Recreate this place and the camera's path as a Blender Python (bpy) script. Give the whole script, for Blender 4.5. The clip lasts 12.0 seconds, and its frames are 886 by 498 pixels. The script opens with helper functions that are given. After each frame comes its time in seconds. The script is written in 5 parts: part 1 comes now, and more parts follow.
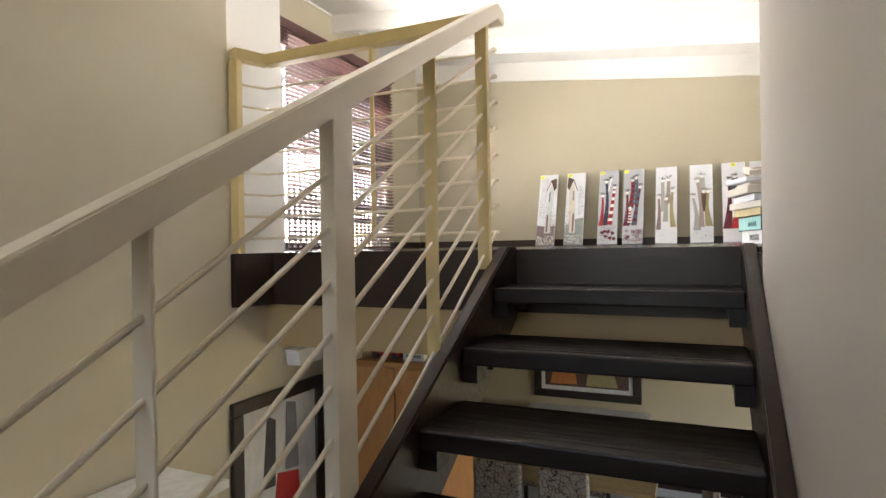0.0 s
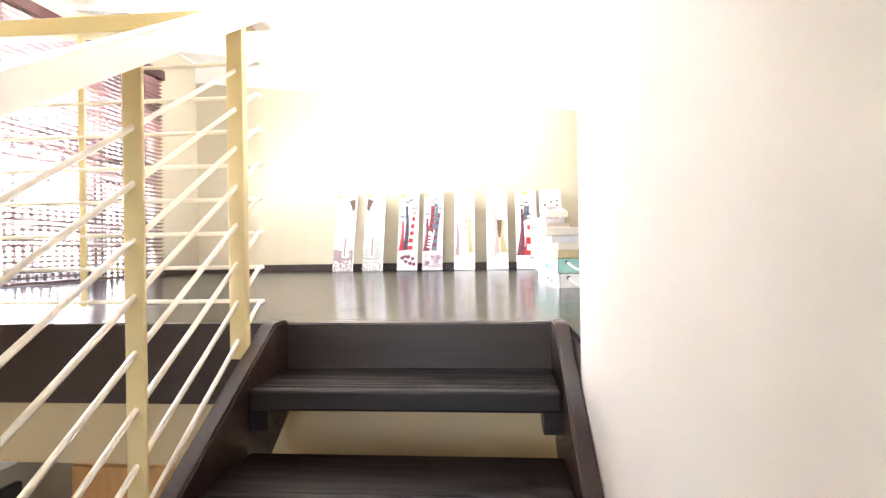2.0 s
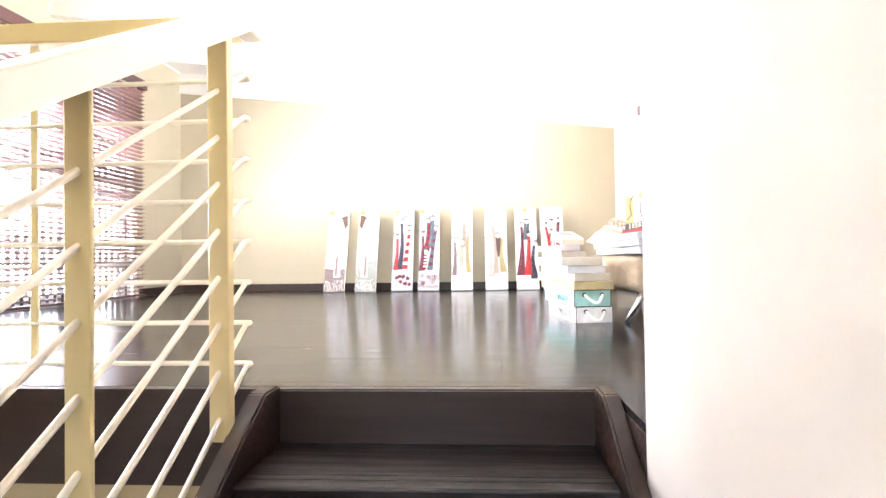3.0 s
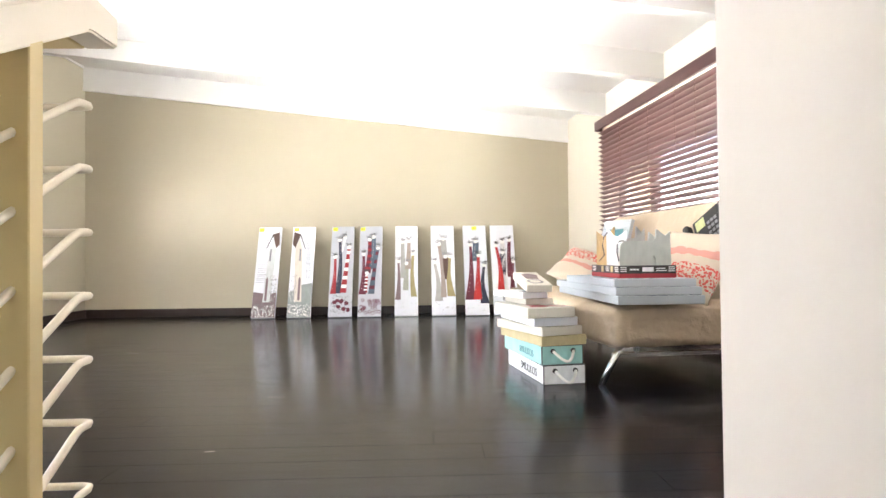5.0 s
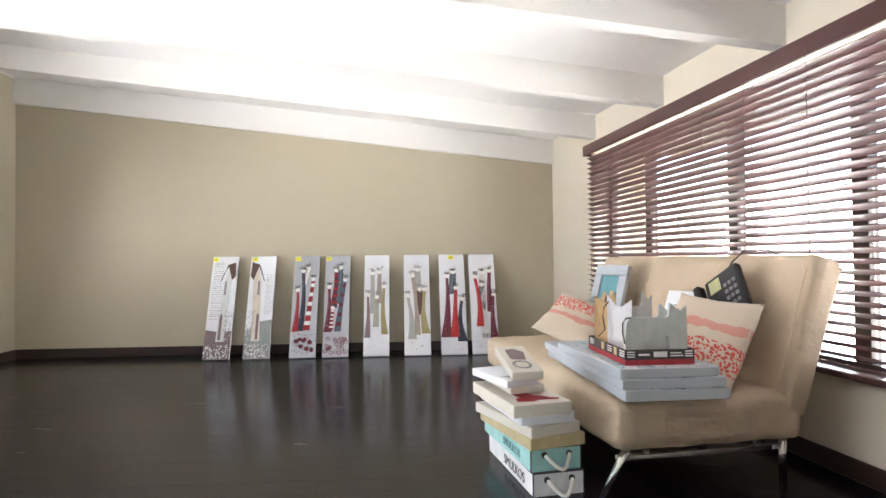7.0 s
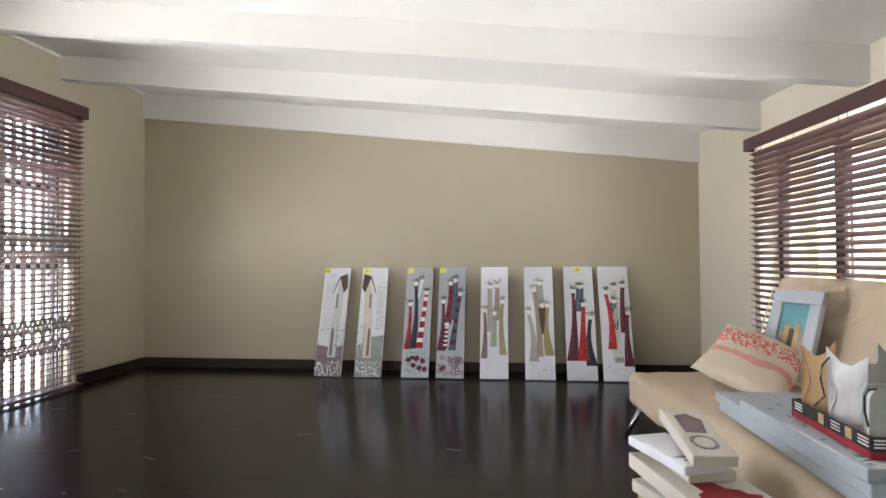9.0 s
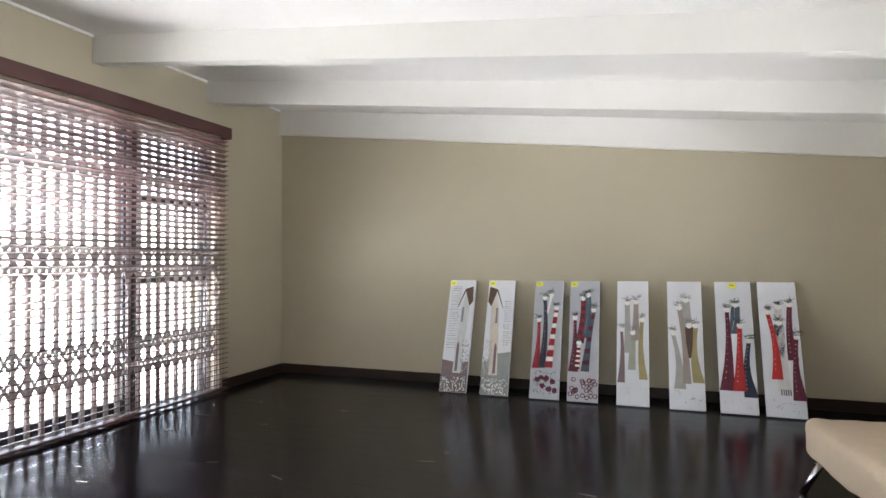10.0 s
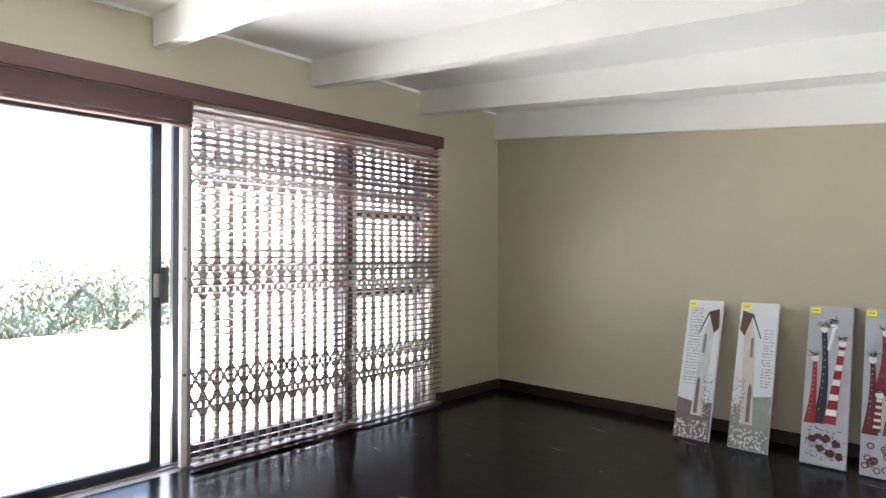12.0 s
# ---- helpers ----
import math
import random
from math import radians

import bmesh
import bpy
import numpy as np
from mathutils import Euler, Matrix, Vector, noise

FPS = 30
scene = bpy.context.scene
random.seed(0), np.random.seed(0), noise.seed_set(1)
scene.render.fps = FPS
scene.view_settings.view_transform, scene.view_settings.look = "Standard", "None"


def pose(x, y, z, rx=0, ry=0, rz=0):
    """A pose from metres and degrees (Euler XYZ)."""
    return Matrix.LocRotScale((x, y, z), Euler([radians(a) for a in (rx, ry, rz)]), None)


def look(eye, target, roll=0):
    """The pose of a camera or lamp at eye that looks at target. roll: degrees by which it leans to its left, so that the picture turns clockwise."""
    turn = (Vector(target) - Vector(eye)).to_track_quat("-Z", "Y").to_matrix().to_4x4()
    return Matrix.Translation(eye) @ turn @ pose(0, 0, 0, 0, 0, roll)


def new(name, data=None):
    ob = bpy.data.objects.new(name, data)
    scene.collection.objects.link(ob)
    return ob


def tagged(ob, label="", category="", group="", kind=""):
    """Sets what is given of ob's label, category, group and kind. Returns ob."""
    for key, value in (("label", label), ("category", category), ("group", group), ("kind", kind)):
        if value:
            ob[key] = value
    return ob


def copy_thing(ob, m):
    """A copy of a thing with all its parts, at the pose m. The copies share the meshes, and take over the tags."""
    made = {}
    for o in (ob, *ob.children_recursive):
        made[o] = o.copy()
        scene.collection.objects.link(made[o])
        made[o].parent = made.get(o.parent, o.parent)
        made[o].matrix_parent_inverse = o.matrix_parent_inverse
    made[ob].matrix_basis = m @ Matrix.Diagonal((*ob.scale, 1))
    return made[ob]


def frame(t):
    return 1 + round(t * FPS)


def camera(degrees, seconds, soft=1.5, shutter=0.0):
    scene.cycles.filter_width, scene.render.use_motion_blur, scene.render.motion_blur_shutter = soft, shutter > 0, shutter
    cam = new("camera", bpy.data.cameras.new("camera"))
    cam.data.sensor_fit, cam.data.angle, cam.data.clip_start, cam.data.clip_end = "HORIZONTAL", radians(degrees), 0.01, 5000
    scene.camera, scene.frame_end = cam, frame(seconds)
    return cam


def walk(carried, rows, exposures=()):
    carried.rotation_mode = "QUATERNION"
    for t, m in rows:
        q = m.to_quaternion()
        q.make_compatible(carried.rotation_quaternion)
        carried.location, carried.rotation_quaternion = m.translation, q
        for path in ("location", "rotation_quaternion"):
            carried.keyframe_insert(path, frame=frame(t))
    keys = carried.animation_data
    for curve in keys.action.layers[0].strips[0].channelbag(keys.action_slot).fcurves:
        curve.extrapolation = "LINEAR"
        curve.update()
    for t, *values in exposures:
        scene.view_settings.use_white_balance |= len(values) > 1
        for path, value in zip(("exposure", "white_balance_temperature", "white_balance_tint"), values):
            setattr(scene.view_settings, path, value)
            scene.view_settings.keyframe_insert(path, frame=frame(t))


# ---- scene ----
cam = camera(75.3, 12.0)
PATH = [
    (0, (3.796, -7.524, 0.018), (2.968, -5.704, 0.009), -1.0),
    (0.5, (3.791, -7.439, 0.021), (3.198, -5.529, 0.008), -1.0),
    (1, (3.795, -7.32, 0.061), (3.44, -5.352, 0.038), -1.0),
    (1.5, (3.763, -7.115, 0.111), (3.525, -5.129, 0.108), -0.8),
    (2, (3.744, -6.977, 0.236), (3.564, -4.985, 0.24), -0.9),
    (2.5, (3.692, -6.838, 0.269), (3.527, -4.845, 0.303), -1.0),
    (3, (3.624, -6.693, 0.36), (3.486, -4.698, 0.393), -0.8),
    (3.5, (3.609, -6.619, 0.44), (3.587, -4.619, 0.47), -0.8),
    (3.7, (3.6, -6.578, 0.447), (3.613, -4.578, 0.475), -0.8),
    (5.5, (3.572, -6.072, 0.672), (3.651, -4.074, 0.708), -0.6),
    (6, (3.567, -5.986, 0.741), (3.673, -3.99, 0.78), -0.6),
    (6.5, (3.628, -5.801, 0.785), (3.759, -3.805, 0.821), -0.6),
    (6.7, (3.649, -5.749, 0.832), (3.789, -3.754, 0.867), -0.6),
    (8.3, (3.6, -5.325, 0.978), (3.584, -3.325, 1.018), -0.5),
    (8.5, (3.594, -5.28, 0.985), (3.517, -3.282, 1.025), -0.5),
    (9, (3.572, -5.175, 1.006), (3.324, -3.191, 1.043), -0.4),
    (9.5, (3.574, -5.036, 1.077), (3.08, -3.099, 1.116), -0.4),
    (10, (3.536, -4.935, 1.11), (2.854, -3.055, 1.151), -0.3),
    (10.5, (3.42, -4.748, 1.149), (2.567, -2.939, 1.184), -0.2),
    (11, (3.39, -4.619, 1.217), (2.367, -2.901, 1.251), -0.3),
    (11.5, (3.421, -4.483, 1.239), (2.216, -2.887, 1.272), -0.2),
    (12, (3.467, -4.392, 1.254), (2.084, -2.948, 1.283), -0.1),
]
walk(cam, [(t, look(eye, target, roll)) for t, eye, target, roll in PATH],
     [(0, 3.35, 7350, 16), (0.5, 4.05, 7300, 16), (1, 4.58, 7150, 16), (1.5, 4.65, 7050, 17), (2, 4.9, 6900, 19), (2.5, 4.95, 6850, 20), (3, 4.8, 6800, 20), (3.5, 4.45, 6750, 17), (5.5, 3.72, 6800, 16), (6, 3.48, 6700, 16), (6.5, 3.3, 6700, 16), (8.5, 2.72, 6650, 15), (9, 2.66, 6650, 15), (9.5, 2.55, 6600, 15), (10.5, 2.66, 6550, 14), (11, 2.78, 6550, 14), (11.5, 2.72, 6550, 13), (12, 2.5, 6550, 12)])

# ---- light and exposure ----
world = bpy.data.worlds.new("world")
scene.world = world
world.use_nodes = True
wn = world.node_tree.nodes
sky = wn.new("ShaderNodeTexSky")
sky.sky_type, sky.sun_disc = "NISHITA", False
sky.sun_elevation, sky.sun_rotation = radians(61.7), radians(-21.8)
wn["Background"].inputs["Strength"].default_value = 0.15
world.node_tree.links.new(sky.outputs["Color"], wn["Background"].inputs["Color"])

sun = new("sun", bpy.data.lights.new("sun", "SUN"))
sun.data.energy, sun.data.angle, sun.data.color = 5.0, radians(0.5), (1.0, 0.95, 0.88)
sun.matrix_world = look((0, 0, 30), (3.0, -7.5, 15.0))


def area_lamp(name, eye, target, w, h, watts, color=(0.94, 0.97, 1.0)):
    """Area lamp in or beyond an opening: sky light or added fill."""
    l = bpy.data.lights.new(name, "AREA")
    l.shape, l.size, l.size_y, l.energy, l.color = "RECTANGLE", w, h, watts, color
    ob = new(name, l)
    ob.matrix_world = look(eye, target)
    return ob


area_lamp("daylight_west", (-0.34, -1.95, 1.12), (3, -1.95, 1.2), 2.1, 2.1, 12)
# Added lamp aimed upward: brightens the ceiling in place of balcony bounce.
area_lamp("ceiling_bounce_fill", (-0.95, -2.65, 0.42), (-0.1, -2.6, 2.6), 3.1, 0.9, 53)
area_lamp("daylight_east", (6.35, -2.75, 0.75), (2.2, -3.0, 3.1), 3.6, 1.5, 40)
# Added fill behind the stairs; no such source is known there.
area_lamp("stairwell_fill", (3.0, -10.85, 0.9), (1.3, -6.5, 0.6), 1.2, 1.4, 1.2, (1.0, 0.89, 0.76))
# Added warm fill for the rooms below; its source is unseen.
area_lamp("downstairs_warm_fill", (6.85, -2.6, -1.4), (3, -2.6, -1.6), 2.4, 1.2, 2.2, (1.0, 0.80, 0.55))


# ---- materials ----
def mat(name, color, rough=0.5, metal=0.0, second=None, scale=6.0, bump=0.0, bscale=60.0, mix=0.5, coat=0.0, stretch=(1, 1, 1), island=0.0, piece=0.0, spec=0.5, rvar=0.0, bdist=0.004):
    m = bpy.data.materials.new(name)
    m.use_nodes = True
    nt = m.node_tree
    n, ln = nt.nodes, nt.links
    b = n["Principled BSDF"]
    b.inputs["Roughness"].default_value = rough
    b.inputs["Metallic"].default_value = metal
    b.inputs["Coat Weight"].default_value = coat
    b.inputs["Coat Roughness"].default_value = 0.08
    b.inputs["Specular IOR Level"].default_value = spec
    tc = n.new("ShaderNodeTexCoord")
    mp = n.new("ShaderNodeMapping")
    mp.inputs["Scale"].default_value = stretch
    ln.new(tc.outputs["Object"], mp.inputs["Vector"])
    second = second or tuple(c * 0.86 for c in color)
    t1 = n.new("ShaderNodeTexNoise")
    t1.inputs["Scale"].default_value, t1.inputs["Detail"].default_value = scale, 6
    ln.new(mp.outputs["Vector"], t1.inputs["Vector"])
    t2 = n.new("ShaderNodeTexNoise")
    t2.inputs["Scale"].default_value, t2.inputs["Detail"].default_value = bscale, 4
    ln.new(mp.outputs["Vector"], t2.inputs["Vector"])
    ramp = n.new("ShaderNodeMapRange")
    ramp.inputs["From Min"].default_value, ramp.inputs["From Max"].default_value = 0.3, 0.7
    ln.new(t1.outputs["Fac"], ramp.inputs["Value"])
    mul = n.new("ShaderNodeMath")
    mul.operation = "MULTIPLY"
    mul.inputs[1].default_value = mix
    ln.new(ramp.outputs["Result"], mul.inputs[0])
    mx = n.new("ShaderNodeMix")
    mx.data_type = "RGBA"
    mx.inputs["A"].default_value, mx.inputs["B"].default_value = (*color, 1), (*second, 1)
    ln.new(mul.outputs[0], mx.inputs["Factor"])
    out = mx.outputs["Result"]
    if piece:
        oi = n.new("ShaderNodeObjectInfo")
        pr = n.new("ShaderNodeMapRange")
        pr.inputs["To Min"].default_value, pr.inputs["To Max"].default_value = 1 - piece, 1 + piece
        ln.new(oi.outputs["Random"], pr.inputs["Value"])
        hv = n.new("ShaderNodeHueSaturation")
        ln.new(pr.outputs["Result"], hv.inputs["Value"])
        ln.new(out, hv.inputs["Color"])
        out = hv.outputs["Color"]
    if island:
        ge = n.new("ShaderNodeNewGeometry")
        pr = n.new("ShaderNodeMapRange")
        pr.inputs["To Min"].default_value, pr.inputs["To Max"].default_value = 1 - island, 1 + island
        ln.new(ge.outputs["Random Per Island"], pr.inputs["Value"])
        hv = n.new("ShaderNodeHueSaturation")
        ln.new(pr.outputs["Result"], hv.inputs["Value"])
        ln.new(out, hv.inputs["Color"])
        out = hv.outputs["Color"]
    ln.new(out, b.inputs["Base Color"])
    if rvar:
        rr = n.new("ShaderNodeMapRange")
        rr.inputs["From Min"].default_value, rr.inputs["From Max"].default_value = 0.35, 0.65
        rr.inputs["To Min"].default_value, rr.inputs["To Max"].default_value = max(rough - rvar, 0.02), rough + rvar
        ln.new(t1.outputs["Fac"], rr.inputs["Value"])
        ln.new(rr.outputs["Result"], b.inputs["Roughness"])
    if bump:
        bp = n.new("ShaderNodeBump")
        bp.inputs["Strength"].default_value, bp.inputs["Distance"].default_value = bump, bdist
        ln.new(t2.outputs["Fac"], bp.inputs["Height"])
        ln.new(bp.outputs["Normal"], b.inputs["Normal"])
    return m


M = {}
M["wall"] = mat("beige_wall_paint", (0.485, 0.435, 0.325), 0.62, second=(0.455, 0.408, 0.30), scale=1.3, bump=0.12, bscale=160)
# Lighter copy of the beige wall paint: stairwell light put into the colour.
M["wall_stair"] = mat("brightened_beige_paint", (0.58, 0.52, 0.40), 0.62, second=(0.55, 0.49, 0.375), scale=1.3, bump=0.12, bscale=160)
M["wall_pale"] = mat("pale_wall_paint", (0.57, 0.525, 0.478), 0.6, second=(0.54, 0.495, 0.45), scale=1.2, bump=0.05, bscale=150)
# Paler version of the beige paint; the east wall's extra light is its colour.
M["wall_east_lit"] = mat("beige_paint_brighter_lit", (0.68, 0.625, 0.52), 0.6, second=(0.65, 0.595, 0.49), scale=1.2, bump=0.12, bscale=150)
# Wall beige yellowed: the warm light downstairs is put into the colour.
M["warm_lit_wall"] = mat("warm_lit_wall_paint", (0.50, 0.42, 0.27), 0.62, second=(0.47, 0.395, 0.25), scale=1.3, bump=0.1, bscale=150)
# Tan plaster, deepened: warm dimness under the landing is in the colour.
M["tan_soffit"] = mat("tan_plaster_warm_shade", (0.42, 0.30, 0.155), 0.65, second=(0.39, 0.275, 0.14), scale=1.5, bump=0.1, bscale=150)
M["white"] = mat("white_ceiling_paint", (0.82, 0.81, 0.79), 0.6, second=(0.78, 0.77, 0.74), scale=2.0, bump=0.08, bscale=120)
M["wood_floor"] = mat("dark_stained_floor", (0.0085, 0.0072, 0.0098), 0.19, second=(0.0145, 0.012, 0.015), scale=5, stretch=(0.5, 6, 6), bump=0.06, bscale=22, piece=0.12, rvar=0.035, spec=0.24)
M["wood_dark"] = mat("dark_stained_timber", (0.024, 0.012, 0.009), 0.36, second=(0.038, 0.021, 0.016), scale=6, stretch=(0.6, 8, 8), bump=0.12, bscale=30, rvar=0.08, spec=0.34)
M["tread"] = mat("worn_dark_tread", (0.009, 0.005, 0.004), 0.40, second=(0.019, 0.0105, 0.008), scale=4, stretch=(0.7, 9, 9), bump=0.2, bscale=26, rvar=0.1, spec=0.3)
M["slat"] = mat("reddish_brown_slat", (0.10, 0.042, 0.039), 0.42, second=(0.072, 0.03, 0.028), scale=5, stretch=(8, 0.6, 8), bump=0.05, piece=0.08)
M["cream_paint"] = mat("cream_satin_paint", (0.74, 0.66, 0.54), 0.38, second=(0.70, 0.62, 0.50), scale=4, bump=0.06, bscale=80)
# Same cream paint, yellowed: warm light from the stairwell is put into it.
M["cream_warm_lit"] = mat("warm_lit_cream_paint", (0.64, 0.50, 0.255), 0.4, second=(0.59, 0.455, 0.225), scale=4, bump=0.05)
M["alu"] = mat("bronze_aluminium", (0.045, 0.045, 0.055), 0.4, metal=0.6, bump=0.02)
M["gate"] = mat("grey_painted_steel", (0.36, 0.34, 0.33), 0.45, metal=0.2, second=(0.36, 0.34, 0.33), bump=0.04)
M["chrome"] = mat("polished_chrome", (0.75, 0.76, 0.78), 0.12, metal=1.0, second=(0.7, 0.71, 0.73), bump=0.0)
M["sofa"] = mat("beige_suede_fabric", (0.59, 0.48, 0.36), 0.85, second=(0.51, 0.405, 0.285), scale=4.5, bump=0.9, bscale=9, spec=0.2, bdist=0.022)
M["canvas"] = mat("white_canvas", (0.80, 0.82, 0.87), 0.75, second=(0.735, 0.755, 0.805), scale=8, bump=0.15, bscale=300)
M["canvas_grey"] = mat("grey_painted_canvas", (0.48, 0.50, 0.545), 0.75, second=(0.54, 0.56, 0.605), scale=9, bump=0.15, bscale=300)
M["canvas_cream"] = mat("cream_canvas_edge", (0.66, 0.625, 0.56), 0.75, second=(0.60, 0.565, 0.50), scale=8, bump=0.1, bscale=250)
M["pale_blue"] = mat("pale_grey_blue_paint", (0.44, 0.49, 0.54), 0.6, second=(0.50, 0.54, 0.58), scale=7, bump=0.1)


def paint(name, c, rough=0.6, mixv=0.7):
    if name not in M:
        M[name] = mat(name, c, rough, second=tuple(min(1, v * 1.25 + 0.015) for v in c), scale=16, mix=mixv, bump=0.12, bscale=90, stretch=(1.8, 1, 0.8))
    return M[name]


paint("yellow_tag", (0.85, 0.78, 0.03))
paint("red", (0.30, 0.012, 0.02))
paint("bright_red", (0.46, 0.018, 0.018))
paint("maroon", (0.12, 0.012, 0.03))
paint("navy", (0.022, 0.026, 0.055))
paint("slate", (0.07, 0.10, 0.14))
paint("teal", (0.10, 0.28, 0.32))
paint("ink", (0.045, 0.045, 0.05))
paint("soft_ink", (0.22, 0.22, 0.24))
paint("taupe", (0.34, 0.28, 0.25))
paint("grey", (0.38, 0.38, 0.37))
paint("sage", (0.36, 0.38, 0.32))
paint("olive", (0.33, 0.28, 0.13))
paint("brown", (0.10, 0.055, 0.04))
paint("mauve", (0.20, 0.14, 0.15))
paint("moss", (0.27, 0.30, 0.29))
paint("stone_cream", (0.64, 0.59, 0.52))
paint("grey_blue", (0.58, 0.61, 0.61))
paint("white_paint", (0.80, 0.79, 0.77))
paint("pink", (0.75, 0.20, 0.17))
paint("aqua_card", (0.33, 0.62, 0.60))
paint("white_card", (0.74, 0.75, 0.77))
paint("gold_edge", (0.48, 0.40, 0.22))
paint("black_card", (0.02, 0.02, 0.02))
paint("tan_board", (0.50, 0.33, 0.16))
paint("grey_board", (0.40, 0.43, 0.41))
paint("white_rope", (0.78, 0.77, 0.74), 0.8)
paint("black_plastic", (0.018, 0.018, 0.02), 0.35, 0.2)
paint("screen_green", (0.42, 0.45, 0.22), 0.3)
paint("orange_wood", (0.42, 0.19, 0.06), 0.4)
paint("table_wood", (0.40, 0.27, 0.12), 0.35)
paint("grey_metal", (0.22, 0.25, 0.27), 0.4)
paint("picture_mount", (0.62, 0.62, 0.62))
paint("orange_paint", (0.55, 0.20, 0.06))
paint("dark_frame", (0.025, 0.018, 0.015), 0.35)

glass = bpy.data.materials.new("window_glass")
glass.use_nodes = True
gb = glass.node_tree.nodes["Principled BSDF"]
gb.inputs["Base Color"].default_value = (0.96, 0.98, 0.98, 1)
gb.inputs["Roughness"].default_value = 0.0
gb.inputs["IOR"].default_value = 1.45
gb.inputs["Transmission Weight"].default_value = 1.0
M["glass"] = glass


def patterned(name, base, spot, scale, lo, hi):
    m = mat(name, base, 0.85, bump=0.25, bscale=120)
    n, ln = m.node_tree.nodes, m.node_tree.links
    b = n["Principled BSDF"]
    tc = n.new("ShaderNodeTexCoord")
    v = n.new("ShaderNodeTexVoronoi")
    v.feature = "DISTANCE_TO_EDGE"
    v.inputs["Scale"].default_value = scale
    wv = n.new("ShaderNodeTexNoise")
    wv.inputs["Scale"].default_value = scale * 0.35
    add = n.new("ShaderNodeMix")
    add.data_type = "VECTOR"
    add.inputs["Factor"].default_value = 0.12
    ln.new(tc.outputs["Object"], wv.inputs["Vector"])
    ln.new(tc.outputs["Object"], add.inputs["A"])
    ln.new(wv.outputs["Color"], add.inputs["B"])
    ln.new(add.outputs["Result"], v.inputs["Vector"])
    mr = n.new("ShaderNodeMapRange")
    mr.inputs["From Min"].default_value, mr.inputs["From Max"].default_value = lo, hi
    ln.new(v.outputs["Distance"], mr.inputs["Value"])
    mx = n.new("ShaderNodeMix")
    mx.data_type = "RGBA"
    mx.inputs["A"].default_value, mx.inputs["B"].default_value = (*spot, 1), (*base, 1)
    ln.new(mr.outputs["Result"], mx.inputs["Factor"])
    ln.new(mx.outputs["Result"], b.inputs["Base Color"])
    return m


M["damask"] = patterned("damask_print_fabric", (0.40, 0.35, 0.29), (0.05, 0.035, 0.03), 26, 0.03, 0.06)
M["foliage"] = mat("green_foliage", (0.17, 0.22, 0.19), 0.5, second=(0.21, 0.25, 0.21), scale=2, island=0.35)
M["bark"] = mat("grey_bark", (0.16, 0.12, 0.09), 0.9, bump=0.6, bscale=20)
M["lawn"] = mat("dry_lawn", (0.16, 0.17, 0.07), 0.9, second=(0.24, 0.21, 0.11), scale=0.6, bump=0.3)
M["paving"] = mat("pale_balcony_screed", (0.52, 0.45, 0.36), 0.8, second=(0.46, 0.40, 0.32), scale=3, bump=0.2)
M["tile_floor"] = mat("pale_ceramic_floor", (0.52, 0.50, 0.46), 0.3, second=(0.47, 0.45, 0.41), scale=3)
M["sill"] = mat("pale_timber_sill", (0.42, 0.34, 0.23), 0.5, second=(0.35, 0.28, 0.19), scale=6, bump=0.1)


def pillow_cloth():
    m = mat("printed_cotton", (0.72, 0.62, 0.50), 0.9, second=(0.66, 0.56, 0.44), scale=9, bump=0.3, bscale=200)
    n, ln = m.node_tree.nodes, m.node_tree.links
    b = n["Principled BSDF"]
    tc = n.new("ShaderNodeTexCoord")
    sep = n.new("ShaderNodeSeparateXYZ")
    ln.new(tc.outputs["Object"], sep.inputs[0])
    vo = n.new("ShaderNodeTexVoronoi")
    vo.inputs["Scale"].default_value = 75
    ln.new(tc.outputs["Object"], vo.inputs["Vector"])
    nz = n.new("ShaderNodeTexNoise")
    nz.inputs["Scale"].default_value = 9
    ln.new(tc.outputs["Object"], nz.inputs["Vector"])

    def math_node(op, a, bb):
        k = n.new("ShaderNodeMath")
        k.operation = op
        for i, v in enumerate((a, bb)):
            if isinstance(v, (int, float)):
                k.inputs[i].default_value = v
            else:
                ln.new(v, k.inputs[i])
        return k.outputs[0]
    wob = math_node("MULTIPLY", nz.outputs["Fac"], 0.08)
    x = math_node("ADD", sep.outputs["X"], wob)
    band = math_node("MULTIPLY", math_node("LESS_THAN", x, 0.02), math_node("GREATER_THAN", x, -0.10))
    spots = math_node("LESS_THAN", vo.outputs["Distance"], 0.5)
    f = math_node("MULTIPLY", band, spots)
    band2 = math_node("MULTIPLY", math_node("LESS_THAN", x, 0.11), math_node("GREATER_THAN", x, 0.075))
    f2 = math_node("ADD", f, math_node("MULTIPLY", band2, 0.55))
    old = b.inputs["Base Color"].links[0].from_socket
    mx = n.new("ShaderNodeMix")
    mx.data_type = "RGBA"
    ln.new(old, mx.inputs["A"])
    mx.inputs["B"].default_value = (0.70, 0.12, 0.10, 1)
    ln.new(f2, mx.inputs["Factor"])
    ln.new(mx.outputs["Result"], b.inputs["Base Color"])
    return m


M["pillow"] = pillow_cloth()


# ---- mesh helpers ----
def bm_box(bm, x0, x1, y0, y1, z0, z1, m=None):
    vs = [bm.verts.new((x, y, z)) for z in (z0, z1) for y in (y0, y1) for x in (x0, x1)]
    fs = [(0, 2, 3, 1), (4, 5, 7, 6), (0, 1, 5, 4), (2, 6, 7, 3), (0, 4, 6, 2), (1, 3, 7, 5)]
    for f in fs:
        bm.faces.new([vs[i] for i in f])
    if m is not None:
        bmesh.ops.transform(bm, matrix=m, verts=vs)
    return vs


